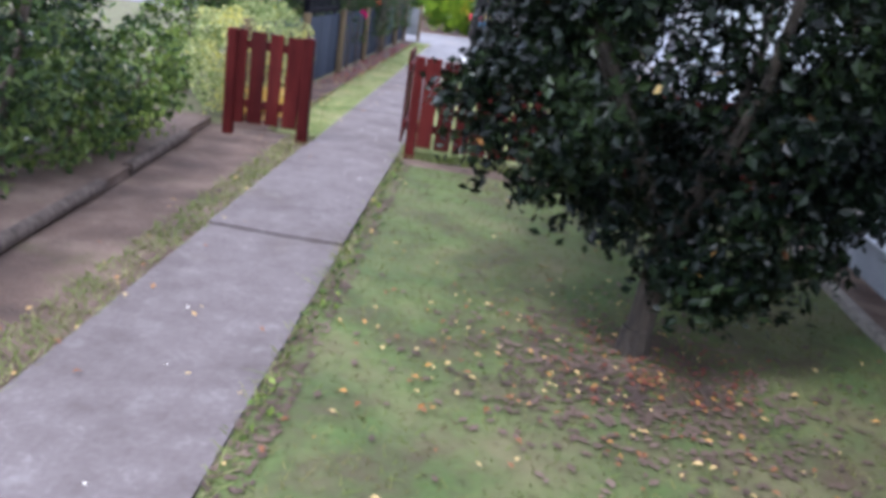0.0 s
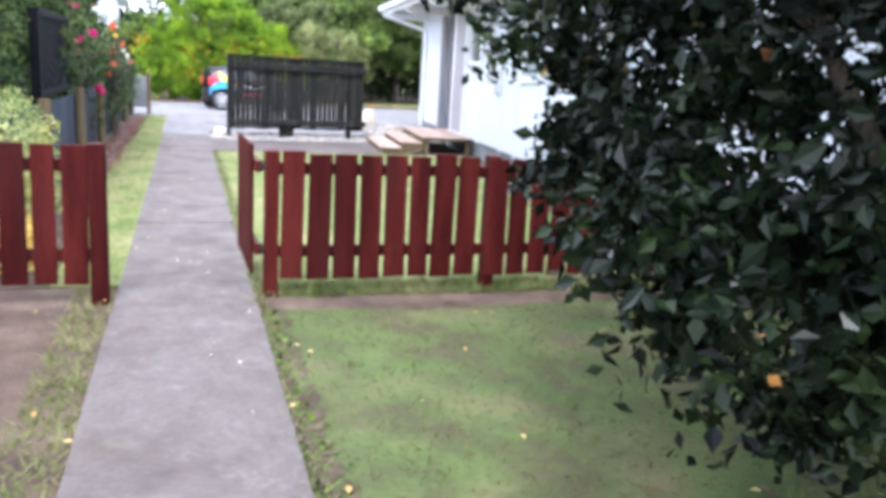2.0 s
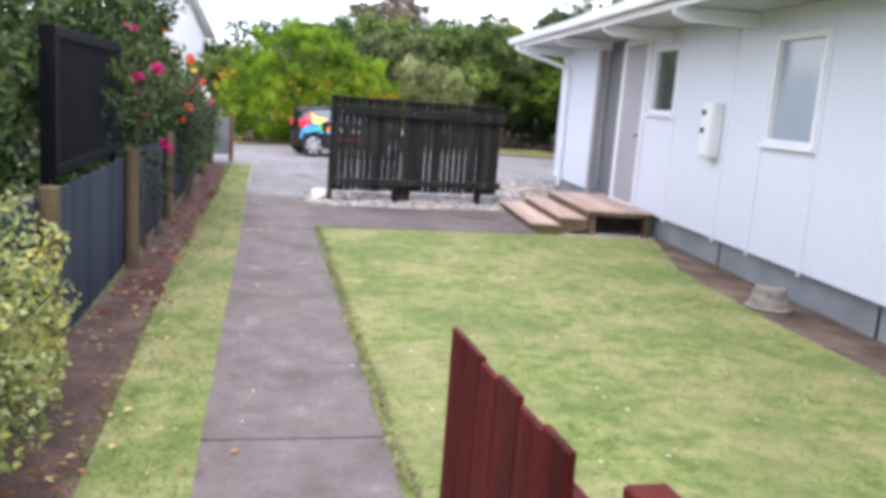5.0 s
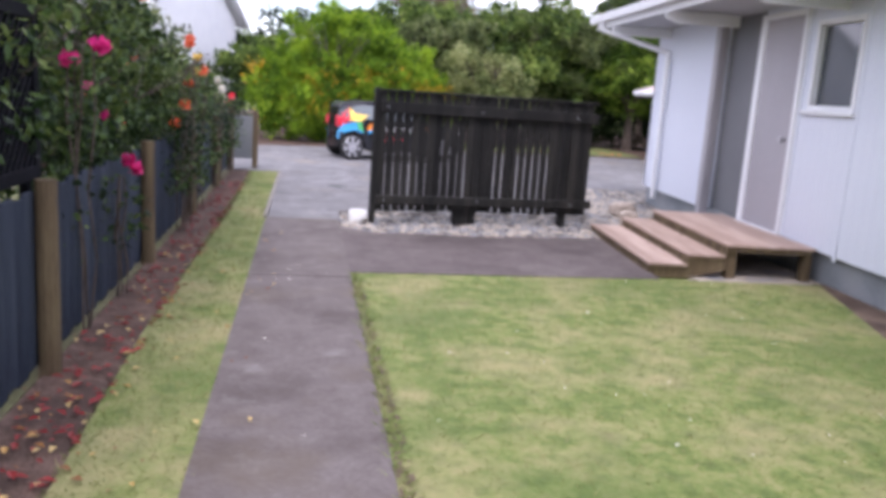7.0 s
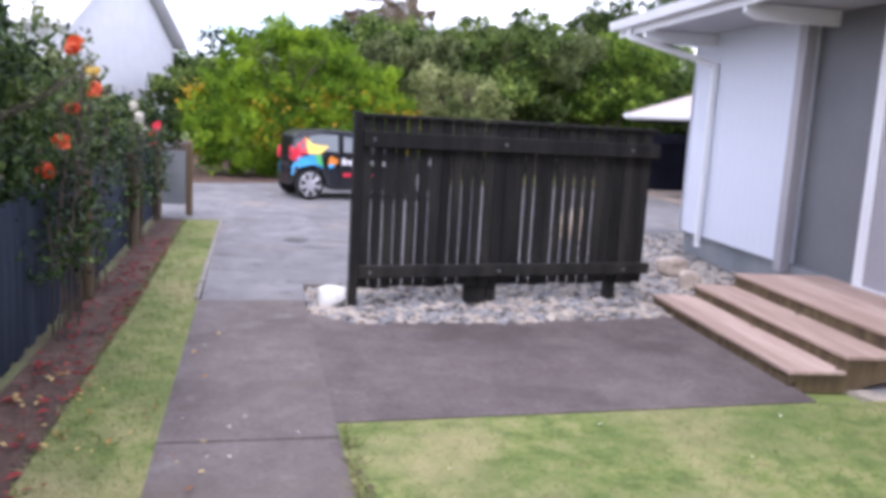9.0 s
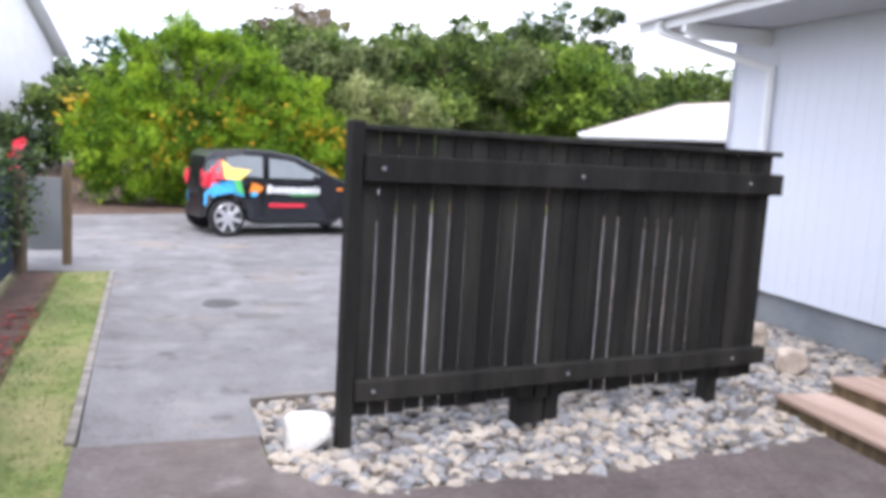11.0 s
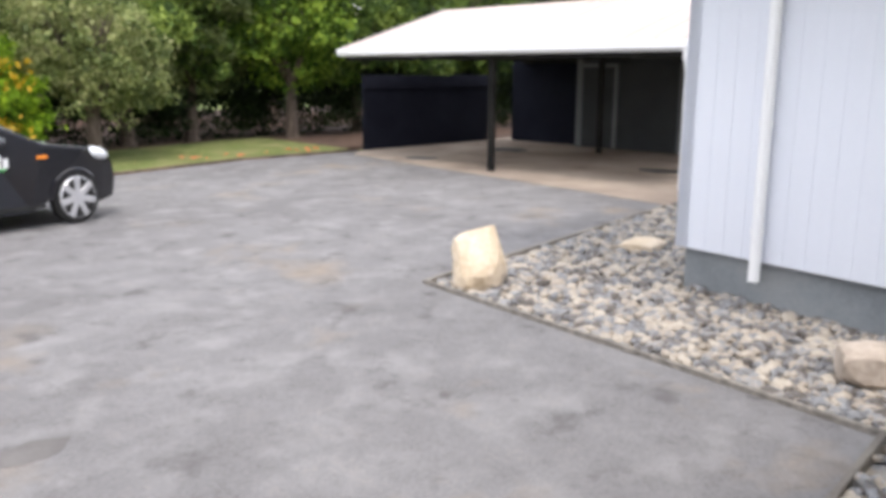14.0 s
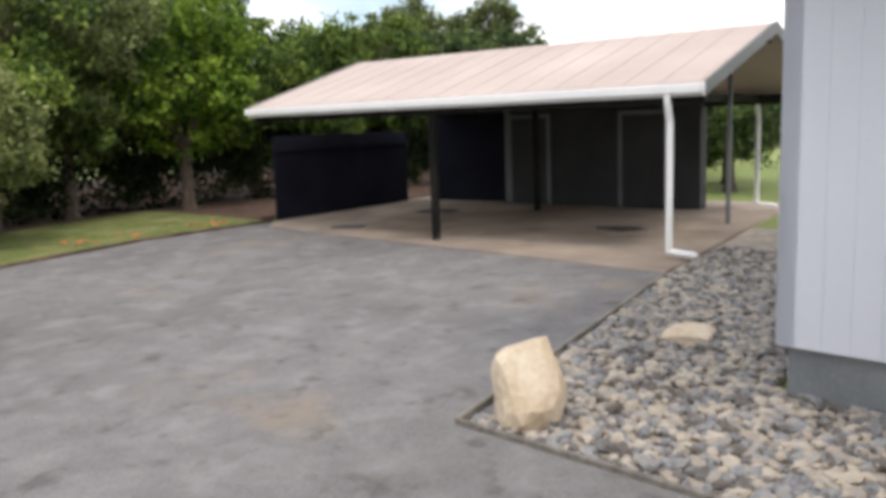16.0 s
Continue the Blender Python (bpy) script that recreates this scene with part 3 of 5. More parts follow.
    for y in (-3.6, -1.2, 1.2, 3.6, 5.9, 8.3, 10.7):
        bm = bmesh.new()
        extrude_x(bm, [(-0.92, 2.70), (-0.92, 2.62), (-0.78, 2.56), (0.0, 2.56), (0.0, 2.70)], -0.035, 0.035)
        bmesh.ops.transform(bm, matrix=Matrix.Translation((0, y, 0)) @ Matrix(((0, 1, 0, 0), (1, 0, 0, 0), (0, 0, 1, 0), (0, 0, 0, 1))), verts=bm.verts)
        bmesh.ops.recalc_face_normals(bm, faces=bm.faces)
        part("rafter_end", bm, M_TRIM, h)
    # downpipe
    bm = bmesh.new()
    y = 10.56
    for p, q in (((-0.97, y + 0.5, 2.76), (-0.97, y + 0.5, 2.64)), ((-0.97, y + 0.5, 2.65), (-0.06, y, 2.34)), ((-0.06, y, 2.36), (-0.06, y, 0.16))):
        cyl(bm, p, q, 0.038, seg=14)
    part("downpipe", bm, M_TRIM, h, "white plastic downpipe")
    for z in (2.2, 1.2, 0.5):
        part("pipe_bracket", cyl(bmesh.new(), (-0.06, y, z - 0.02), (-0.06, y, z + 0.02), 0.045, seg=14), M_TRIM, h)
    # windows: frame, two sashes, glass, sill
    for k, (y0, y1, z0, z1) in enumerate(wins):
        w = part("window", boxed(0.05, 0.06, y0 + 0.04, y1 - 0.04, z0 + 0.04, z1 - 0.04), M_CURTAIN if k != 2 else M_GLASS, h)
        bm = bmesh.new()
        for q in ((y0, y0 + 0.05, z0, z1), (y1 - 0.05, y1, z0, z1), (y0 + 0.05, y1 - 0.05, z0, z0 + 0.05), (y0 + 0.05, y1 - 0.05, z1 - 0.05, z1)):
            box(bm, -0.02, 0.08, q[0], q[1], q[2], q[3], 0.004)
        part("frame", bm, M_TRIM, w)
        part("sill", boxed(-0.06, 0.02, y0 - 0.04, y1 + 0.04, z0 - 0.04, z0 - 0.002, 0.006), M_TRIM, w)
    # entrance door, proud of the cladding
    d = part("door", boxed(-0.03, -0.006, 6.58, 7.43, 0.32, 2.58, 0.004), M_GREYWALL, h, "pinkish-grey flush entrance door")
    bm = bmesh.new()
    for q in ((6.52, 6.58, 0.32, 2.64), (7.43, 7.56, 0.32, 2.64), (6.58, 7.43, 2.58, 2.64)):
        box(bm, -0.05, -0.006, *q, 0.004)
    part("door_frame", bm, M_TRIM, d)
    part("door_sill", boxed(-0.07, -0.006, 6.54, 7.54, 0.29, 0.32, 0.004), M_TRIM, d)
    bm = bmesh.new()
    cyl(bm, (-0.03, 6.68, 1.3), (-0.07, 6.68, 1.3), 0.022)
    cyl(bm, (-0.065, 6.68, 1.3), (-0.09, 6.68, 1.3), 0.034)
    part("door_knob", bm, M_RIM, d)
    return h


house()


# ---- screen fence ----
def screen():
    ang = math.degrees(math.atan2(0.34, 2.65))
    s = thing("screen_fence", pose(0.355, 13.59, 0, 0, 0, ang), "charcoal painted timber screen fence standing on gravel", "fence")
    L = 2.7
    for x in (1.22, 2.4):
        part("post", boxed(x - 0.045, x + 0.045, 0.03, 0.12, -0.15, 1.5, 0.005), M_CHAR, s)
    # boards shrunk unevenly, so that light shows between some of them
    n, tight = 28, (6, 12, 13, 16, 22, 25, 26)
    pr = random.Random(8)
    for i in range(n):
        x = 0.036 + (L - 0.036) * i / n
        w = (L - 0.036) / n - (0.004 if i in tight else 0.016 if i in (3, 10) else pr.uniform(0.0085, 0.011) if i < 12 else pr.uniform(0.015, 0.019))
        part("board", boxed(x, x + w, 0.0, 0.02, 0.165 + 0.008 * math.sin(i * 5), 1.515, 0.003), M_CHAR, s)
    part("rail", boxed(0.034, L + 0.03, -0.06, -0.001, 1.285, 1.41, 0.006), M_CHAR, s)
    part("rail", boxed(0.034, L + 0.03, -0.06, -0.001, 0.25, 0.352, 0.006), M_CHAR, s)
    part("cap_rail", boxed(0.034, L + 0.03, -0.035, 0.09, 1.515, 1.545, 0.006), M_CHAR, s)
    part("end_post", boxed(-0.03, 0.032, -0.04, 0.05, -0.1, 1.56, 0.006), M_CHAR, s)
    for x, z in ((0.12, 1.35), (1.24, 1.35), (2.45, 1.35), (0.12, 0.3), (1.24, 0.3), (2.45, 0.3)):
        part("bolt_head", cyl(bmesh.new(), (x, -0.058, z), (x, -0.068, z), 0.009, seg=8), M_FOUND, s)
    part("foot_block", boxed(0.98, 1.17, 0.03, 0.1, 0.0, 0.24, 0.01), M_CHAR, s)


screen()


# ---- picket fences and gate ----
def picket_run(s, x0, x1, y, h, rng, width=0.136, gap=0.03):
    """Pickets along x on the near side of two rails, as parts of s."""
    x = x0
    while x + width <= x1 + 0.01:
        w = width * rng.uniform(0.92, 1.05)
        z1 = h + rng.uniform(-0.012, 0.012)
        bm = boxed(x, x + w, y - 0.02, y, 0.1 + rng.uniform(-0.008, 0.008), z1, 0.004)
        tilt = rng.uniform(-0.012, 0.012)
        for v in bm.verts:
            v.co.x += (v.co.z - 0.1) * tilt
        part("picket", bm, M_RED, s)
        x += w + gap * rng.uniform(0.75, 1.2)


def picket_fences():
    rng = random.Random(5)
    f = thing("picket_fence", pose(0.1, 2.6, 0, 0, 0, 0.8), "reddish-brown painted timber picket fence between path and house", "fence", "picket fences")
    for x in (0.0, 1.5, 2.95):
        part("post", boxed(x - 0.045, x + 0.045, 0.0 - 0.02, 0.07, -0.2, 0.93, 0.006), M_RED, f)
    for z in (0.24, 0.78):
        part("rail", boxed(-0.03, 3.6, 0.002, 0.042, z, z + 0.075, 0.004), M_RED, f)
    picket_run(f, 0.052, 1.44, -0.022, 0.93, rng, width=0.142, gap=0.025)
    picket_run(f, 1.46, 3.62, -0.022, 0.92, rng, width=0.142, gap=0.025)
    g = thing("picket_fence", pose(-0.92, 2.56, 0, 0, 0, 180), "short reddish-brown picket fence run beside the gateway", "fence", "picket fences")
    part("post", boxed(-0.05, 0.05, -0.05, 0.05, -0.2, 0.95, 0.006), M_RED, g)
    part("post", boxed(0.66, 0.75, -0.05, 0.05, -0.2, 0.95, 0.006), M_RED, g)
    for z in (0.24, 0.78):
        part("rail", boxed(0.05, 0.73, -0.04, 0.0, z, z + 0.075, 0.004), M_RED, g)
    picket_run(g, 0.06, 0.73, 0.024, 0.94, rng)
    k = thing("picket_gate", pose(0.04, 2.66, 0, 0, 0, 92), "reddish-brown picket gate standing open along the path", "gate")
    for z in (0.24, 0.78):
        part("rail", boxed(0.02, 0.96, 0.0, 0.035, z, z + 0.075, 0.004), M_RED, k)
    picket_run(k, 0.1, 0.98, 0.057, 0.94, rng, gap=0.012)
    for z in (0.27, 0.81):
        bm = boxed(-0.09, 0.16, -0.006, -0.001, z, z + 0.03)
        cyl(bm, (0.0, 0.0, z - 0.02), (0.0, 0.0, z + 0.05), 0.01, seg=8)
        part("hinge", bm, M_CHAR, k)


picket_fences()


# ---- entrance steps ----
def steps():
    s = thing("entrance_steps", pose(*HOUSE_A, 0, 0, HOUSE_TURN), "pinkish-brown timber deck with two steps at the entrance", "steps")
    rng = random.Random(3)
    y0, y1 = 5.72, 7.95
    for name, xa, xb, z in (("step", -1.68, -1.29, 0.1), ("step", -1.3, -0.93, 0.2), ("deck", -0.93, -0.03, 0.31)):
        n = max(2, round((xb - xa) / 0.135))
        t = part(name, boxed(xa + 0.03, xb - 0.03, y0 + 0.02, y1 - 0.02, z - 0.075, z - 0.028), M_POST, s)
        for i in range(n):
            a = xa + (xb - xa) * i / n
            part("board", boxed(a, a + (xb - xa) / n - 0.003, y0, y1, z - 0.027, z, 0.003), M_DECK, t)
        part("riser", boxed(xa + 0.012, xa + 0.03, y0 + 0.01, y1 - 0.01, max(-0.02, z - 0.13), z - 0.029, 0.002), M_POST, t)
    for y in (y0 + 0.03, (y0 + y1) / 2, y1 - 0.06):
        bm = bmesh.new()
        pr = [(-1.62, -0.05), (-1.62, 0.02), (-0.9, 0.22), (-0.9, 0.05), (-1.3, -0.05)]
        a = [bm.verts.new((x, y, z)) for x, z in pr]
        b = [bm.verts.new((x, y + 0.045, z)) for x, z in pr]
        bm.faces.new(a), bm.faces.new(b[::-1])
        for i in range(len(pr)):
            j = (i + 1) % len(pr)
            bm.faces.new((a[i], a[j], b[j], b[i]))
        bmesh.ops.recalc_face_normals(bm, faces=bm.faces)
        part("stringer", bm, M_POST, s)
    for x, y in ((-0.88, y0 + 0.06), (-0.12, y0 + 0.06), (-0.88, y1 - 0.1), (-0.12, y1 - 0.1)):
        part("leg", boxed(x, x + 0.09, y, y + 0.09, -0.06, 0.236, 0.004), M_POST, s)


steps()


# ---- boundary fence ----
def boundary():
    f = thing("boundary_fence", pose(-1.72, 0, 0, 0, 0, 0), "dark slate-grey timber boundary fence with round posts", "fence")
    ys = [3.25, 5.96, 8.66, 11.36, 13.96, 16.6, 18.85]
    for y in ys:
        bm = bmesh.new()
        cyl(bm, (0.03, y, -0.2), (0.03, y, 1.0), 0.06, 0.055, 12)
        part("post", bm, M_POST, f)
    for a, b in zip(ys, ys[1:]):
        n = 18
        w = (b - a) / n
        bm0 = boxed(-0.045, -0.025, 0, w - 0.004, 0.02, 0.93, 0.002)
        first = part("board", bm0, M_FENCE, f)
        first.matrix_basis = pose(0, a, 0)
        for i in range(1, n):
            share("board", first.data, f, pose(0, a + w * i, 0.012 * math.sin(i * 3.1 + a)))
        for z in (0.15, 0.78):
            part("rail", boxed(-0.082, -0.047, a, b, z, z + 0.07), M_FENCE, f)


boundary()


# ---- carport ----
def carport():
    c = thing("carport", pose(9.0, 19.1, 0, 0, 0, 3), "open double carport with pale roof and dark walls", "carport")
    W, L, E, R = 4.95, 6.95, 1.81, 2.68
    bm = bmesh.new()
    def sheet(x0, z0, x1, z1, t=0.04):
        lo = [bm.verts.new((x, y, z)) for x, z in ((x0, z0), (x1, z1)) for y in (-0.25, L)]
        hi = [bm.verts.new((v.co.x, v.co.y, v.co.z + t)) for v in lo]
        for q in ((lo[0], lo[1], lo[3], lo[2]), (hi[2], hi[3], hi[1], hi[0]), (lo[0], lo[2], hi[2], hi[0]), (lo[3], lo[1], hi[1], hi[3]), (lo[1], lo[0], hi[0], hi[1]), (lo[2], lo[3], hi[3], hi[2])):
            bm.faces.new(q)
    sheet(-0.15, E + 0.08, W / 2, R)
    sheet(W + 0.15, E + 0.08, W / 2, R)
    bmesh.ops.recalc_face_normals(bm, faces=bm.faces)
    part("roof", bm, M_ROOF, c, "pinkish-white sheet roof")
    for i in range(17):
        y = -0.2 + i * 0.44
        bm = bmesh.new()
        for x0, x1 in ((-0.15, W / 2), (W + 0.15, W / 2)):
            cyl(bm, (x0, y, E + 0.125), (x1, y, R + 0.045), 0.006, seg=6)
        part("roof_rib", bm, M_ROOF, c)
    bm = bmesh.new()
    box(bm, -0.17, -0.13, -0.25, L, E - 0.03, E + 0.1)
    box(bm, -0.25, -0.17, -0.25, L, E + 0.0, E + 0.1, 0.01)
    part("gutter", bm, M_TRIM, c, "white gutter and fascia")
    part("gutter", boxed(W + 0.13, W + 0.22, -0.25, L, E - 0.03, E + 0.1, 0.01), M_TRIM, c)
    for y in (-0.27, L):
        bm = bmesh.new()
        for x0, x1 in ((-0.15, W / 2), (W + 0.15, W / 2)):
            pr = [(x0, E - 0.02), (x0, E + 0.13), (x1, R + 0.06), (x1, R - 0.1)]
            a = [bm.verts.new((x, y, z)) for x, z in pr]
            b = [bm.verts.new((x, y + 0.025, z)) for x, z in pr]
            bm.faces.new(a), bm.faces.new(b[::-1])
            for i in range(4):
                bm.faces.new((a[i], a[(i + 1) % 4], b[(i + 1) % 4], b[i]))
        bmesh.ops.recalc_face_normals(bm, faces=bm.faces)
        part("barge_board", bm, M_STORETRIM, c)
    for x, y in ((0.12, 3.56), (3.82, 4.1)):
        part("post", boxed(x - 0.045, x + 0.045, y - 0.045, y + 0.045, -0.1, E - 0.02, 0.004), M_CHAR, c)
    part("post", boxed(3.13, 3.19, 0.5, 0.56, -0.1, 2.45, 0.004), M_STORETRIM, c, "slim grey steel post")
    for x in (0.0, W / 2, W):
        part("beam", boxed(x - 0.04, x + 0.04, -0.2, L, E - 0.1 + (R - E - 0.12 if x == W / 2 else 0), E + 0.06 + (R - E - 0.12 if x == W / 2 else 0)), M_CHAR, c)
    for y in (0.6, 2.3, 4.1, 5.5, 6.8):
        part("tie_beam", boxed(0.04, W - 0.04, y - 0.03, y + 0.03, E - 0.06, E + 0.05), M_CHAR, c)
    # end wall of dark boards, lower than the eave
    for k in range(24):
        part("end_board", boxed(0.93 + k * 0.152, 0.93 + k * 0.152 + 0.15, 7.66, 7.7, -0.05, 1.46, 0.002), M_CPWALL, c)
    part("end_rail", boxed(0.93, 4.58, 7.62, 7.66, 1.2, 1.3), M_CPWALL, c)
    part("back_wall", boxed(5.0, 5.1, 5.3, 7.3, -0.05, E + 0.14), M_CPWALL, c)
    part("store_wall", boxed(4.75, 4.85, 1.5, 5.3, -0.05, E + 0.2), M_STORE, c, "grey store room wall")
    part("store_wall", boxed(4.85, 5.1, 5.2, 5.3, -0.05, E + 0.06), M_CPWALL, c)
    part("store_wall", boxed(4.85, 4.95, 1.5, 1.6, -0.05, E + 0.06), M_STORE, c)
    part("store_wall", boxed(4.95, 5.05, 1.5, 5.2, -0.05, E + 0.04), M_STORE, c)
    part("corner_trim", boxed(4.72, 4.748, 5.2, 5.32, -0.02, E + 0.1), M_STORETRIM, c)
    for y0 in (2.12, 4.4):
        d = part("store_door", boxed(4.71, 4.748, y0, y0 + 0.76, 0.02, 1.62, 0.004), M_STORE, c)
        bm = bmesh.new()
        for q in ((y0 - 0.08, y0, 0, 1.7), (y0 + 0.76, y0 + 0.84, 0, 1.7), (y0, y0 + 0.76, 1.62, 1.7)):
            box(bm, 4.7, 4.748, *q, 0.004)
        part("door_frame", bm, M_STORETRIM, d)
    for x, y, k in ((-0.2, 0.14, -1), (W + 0.1, 0.68, 1)):
        bm = bmesh.new()
        pts = [(x, y, E + 0.02), (x - 0.0, y, E - 0.1), (x + 0.07, y, E - 0.3), (x + 0.07, y, 0.09), (x + 0.09, y - 0.28, 0.06)]
        for p, q in zip(pts, pts[1:]):
            cyl(bm, p, q, 0.04, seg=12)
            bmesh.ops.create_icosphere(bm, subdivisions=1, radius=0.042, matrix=Matrix.Translation(q))
        part("downpipe", bm, M_TRIM, c, "white downpipe with a kicked foot")


carport()


# ---- car ----
def car():
    d = Vector((2.3, 0.58, 0)).normalized()
    yaw = math.degrees(math.atan2(d.y, d.x))
    n = Vector((-d.y, d.x, 0))
    o = Vector((0.54, 21.79, 0)) + n * 0.55
    c = thing("car", pose(o.x, o.y, 0, 0, 0, yaw) @ Matrix.Diagonal((0.84, 0.74, 0.92, 1)), "small black hatchback with colourful star graphics, parked", "car")
    # local axes: x forward from the rear axle, y to the left, z up
    wheelbase, r = 2.46, 0.29
    hood = [(-0.5, 0.34), (-0.53, 0.62), (-0.5, 0.92), (-0.44, 1.05), (-0.3, 1.36), (-0.18, 1.47), (0.3, 1.535), (0.85, 1.52), (1.25, 1.44), (1.85, 1.12), (2.1, 0.98), (2.6, 0.9), (2.92, 0.8), (3.06, 0.64), (3.1, 0.42), (3.05, 0.24)]
    arch = []
    for cx in (wheelbase, 0.0):
        for i in range(9):
            a = math.pi * i / 8
            arch.append((cx + 0.34 * math.cos(a), max(0.2, r + 0.34 * math.sin(a))))
    prof = hood + [(2.82, 0.2)] + arch[:9] + [(1.9, 0.19), (0.5, 0.19)] + arch[9:] + [(-0.5, 0.26)]
    bm = bmesh.new()
    ys = [(-0.83, 0.0), (-0.845, 0.0), (0.845, 0.0), (0.83, 0.0)]
    def half(z):
        if z < 0.55:
            return 0.80 + 0.045 * (z - 0.2) / 0.35
        if z < 0.95:
            return 0.845 - 0.02 * (z - 0.55) / 0.4
        return 0.825 - 0.24 * (z - 0.95) / 0.58
    rows = []
    for sgn in (-1, 1):
        rows.append([bm.verts.new((x, sgn * half(z), z)) for x, z in prof])
    bm.faces.new(rows[0]), bm.faces.new(rows[1][::-1])
    for i in range(len(prof)):
        j = (i + 1) % len(prof)
        bm.faces.new((rows[0][i], rows[0][j], rows[1][j], rows[1][i]))
    bmesh.ops.triangulate(bm, faces=[f for f in bm.faces if len(f.verts) > 4])
    bmesh.ops.recalc_face_normals(bm, faces=bm.faces)
    es = [e for e in bm.edges if len(e.link_faces) == 2 and e.calc_face_angle(0) > 0.9 and e.verts[0].co.z > 0.5 and e.verts[1].co.z > 0.5]
    bmesh.ops.bevel(bm, geom=es, offset=0.05, segments=3, affect="EDGES", profile=0.6)
    for v in bm.verts:
        if v.co.x < 0.1:
            v.co.y *= 1 - 0.52 * min(1, (0.1 - v.co.x) / 0.6) ** 2
        if v.co.x > 2.4:
            v.co.y *= 1 - 0.25 * min(1, (v.co.x - 2.4) / 0.7) ** 2
    body = part("body", bm, M_BLACKCAR, c)
    def panel(name, pts, mat, sgn, parent=body, out=0.006, label=""):
        """A thin panel on the car's flank from (x, z) points."""
        b2 = bmesh.new()
        def tp(x):
            return 1 - 0.52 * min(1, max(0, 0.1 - x) / 0.6) ** 2 - 0.25 * min(1, max(0, x - 2.4) / 0.7) ** 2
        q = [b2.verts.new((x, sgn * (half(z) * tp(x) + out), z)) for x, z in pts]
        q2 = [b2.verts.new((x, sgn * (half(z) * tp(x) - 0.02), z)) for x, z in pts]
        b2.faces.new(q), b2.faces.new(q2[::-1])
        for i in range(len(pts)):
            b2.faces.new((q[i], q[(i + 1) % len(pts)], q2[(i + 1) % len(pts)], q2[i]))
        bmesh.ops.recalc_face_normals(b2, faces=b2.faces)
        return part(name, b2, mat, parent, label)
    for sgn in (-1, 1):
        panel("side_window", [(0.72, 1.0), (0.76, 1.38), (1.18, 1.33), (1.68, 1.06), (1.66, 0.99)], M_CARGLASS, sgn)
        panel("side_window", [(-0.05, 1.04), (0.0, 1.36), (0.3, 1.41), (0.64, 1.4), (0.6, 1.0)], M_CARGLASS, sgn)
        panel("side_window", [(-0.36, 1.08), (-0.27, 1.3), (-0.08, 1.34), (-0.12, 1.06)], M_CARGLASS, sgn)
        panel("door_seam", [(0.655, 0.3), (0.645, 0.97), (0.655, 0.97), (0.665, 0.3)], M_TYRE, sgn, out=0.003)
        panel("door_handle", [(0.7, 0.89), (0.7, 0.92), (0.86, 0.92), (0.86, 0.89)], M_BLACKCAR, sgn, out=0.03)
        panel("door_handle", [(-0.2, 0.92), (-0.2, 0.95), (-0.04, 0.95), (-0.04, 0.92)], M_BLACKCAR, sgn, out=0.03)
        panel("sill_strip", [(0.4, 0.22), (0.4, 0.26), (2.06, 0.26), (2.06, 0.22)], M_TYRE, sgn, out=0.012)
        # star-shaped graphics on the rear quarter
        panel("star_graphic", [(-0.5, 0.8), (-0.48, 1.1), (-0.2, 1.17), (-0.08, 1.33), (-0.06, 0.955), (-0.28, 0.77)], M_CRED, sgn, out=0.012, label="red star point")
        panel("star_graphic", [(-0.08, 1.33), (0.06, 1.17), (0.4, 1.13), (0.2, 0.955), (-0.06, 0.95)], M_CYEL, sgn, out=0.014, label="yellow star point")
        panel("star_graphic", [(-0.06, 0.945), (0.2, 0.945), (0.27, 0.62), (0.02, 0.7), (-0.19, 0.63), (-0.4, 0.45), (-0.4, 0.63), (-0.24, 0.86)], M_CBLUE, sgn, out=0.011, label="sky blue star point")
        panel("star_graphic", [(0.08, 0.93), (0.2, 0.94), (0.26, 0.66), (0.14, 0.72)], M_CGREEN, sgn, out=0.015, label="green edge of the star")
        panel("logo_star", [(0.36, 0.72), (0.42, 0.9), (0.54, 0.86), (0.62, 0.8), (0.5, 0.68)], M_CORANGE, sgn)
        panel("logo_star", [(0.36, 0.66), (0.46, 0.74), (0.52, 0.66), (0.44, 0.62)], M_CBLUE, sgn, out=0.009)
        # lettering as plain bars
        xs = 0.68
        for i, w in enumerate((0.08, 0.05, 0.07, 0.06, 0.07, 0.06, 0.06, 0.04, 0.08, 0.07, 0.06, 0.03, 0.06)):
            panel("lettering", [(xs, 0.7), (xs + 0.01, 0.86 if i in (0, 11) else 0.82), (xs + w, 0.86 if i in (0, 11) else 0.82), (xs + w - 0.01, 0.7)], M_CWHITE, sgn)
            xs += w + 0.016
        panel("lettering", [(0.72, 0.46), (0.72, 0.52), (1.38, 0.52), (1.38, 0.46)], M_CRED, sgn)
        panel("lettering", [(1.1, 0.655), (1.1, 0.675), (1.62, 0.69), (1.62, 0.67)], M_CGREEN, sgn)
        panel("fog_marker", [(2.0, 0.78), (2.0, 0.82), (2.12, 0.82), (2.12, 0.78)], M_CORANGE, sgn)
        b2 = bmesh.new()
        bmesh.ops.create_icosphere(b2, subdivisions=2, radius=1.0, matrix=Matrix.Translation((2.84, sgn * 0.66, 0.77)) @ pose(0, 0, 0, 0, 18, -sgn * 28) @ Matrix.Diagonal((0.2, 0.13, 0.095, 1)))
        part("headlight", b2, M_HEADLAMP, body, "clear headlight")
        b2 = bmesh.new()
        bmesh.ops.create_icosphere(b2, subdivisions=2, radius=1.0, matrix=Matrix.Translation((-0.42, sgn * 0.6, 0.92)) @ Matrix.Diagonal((0.1, 0.09, 0.16, 1)))
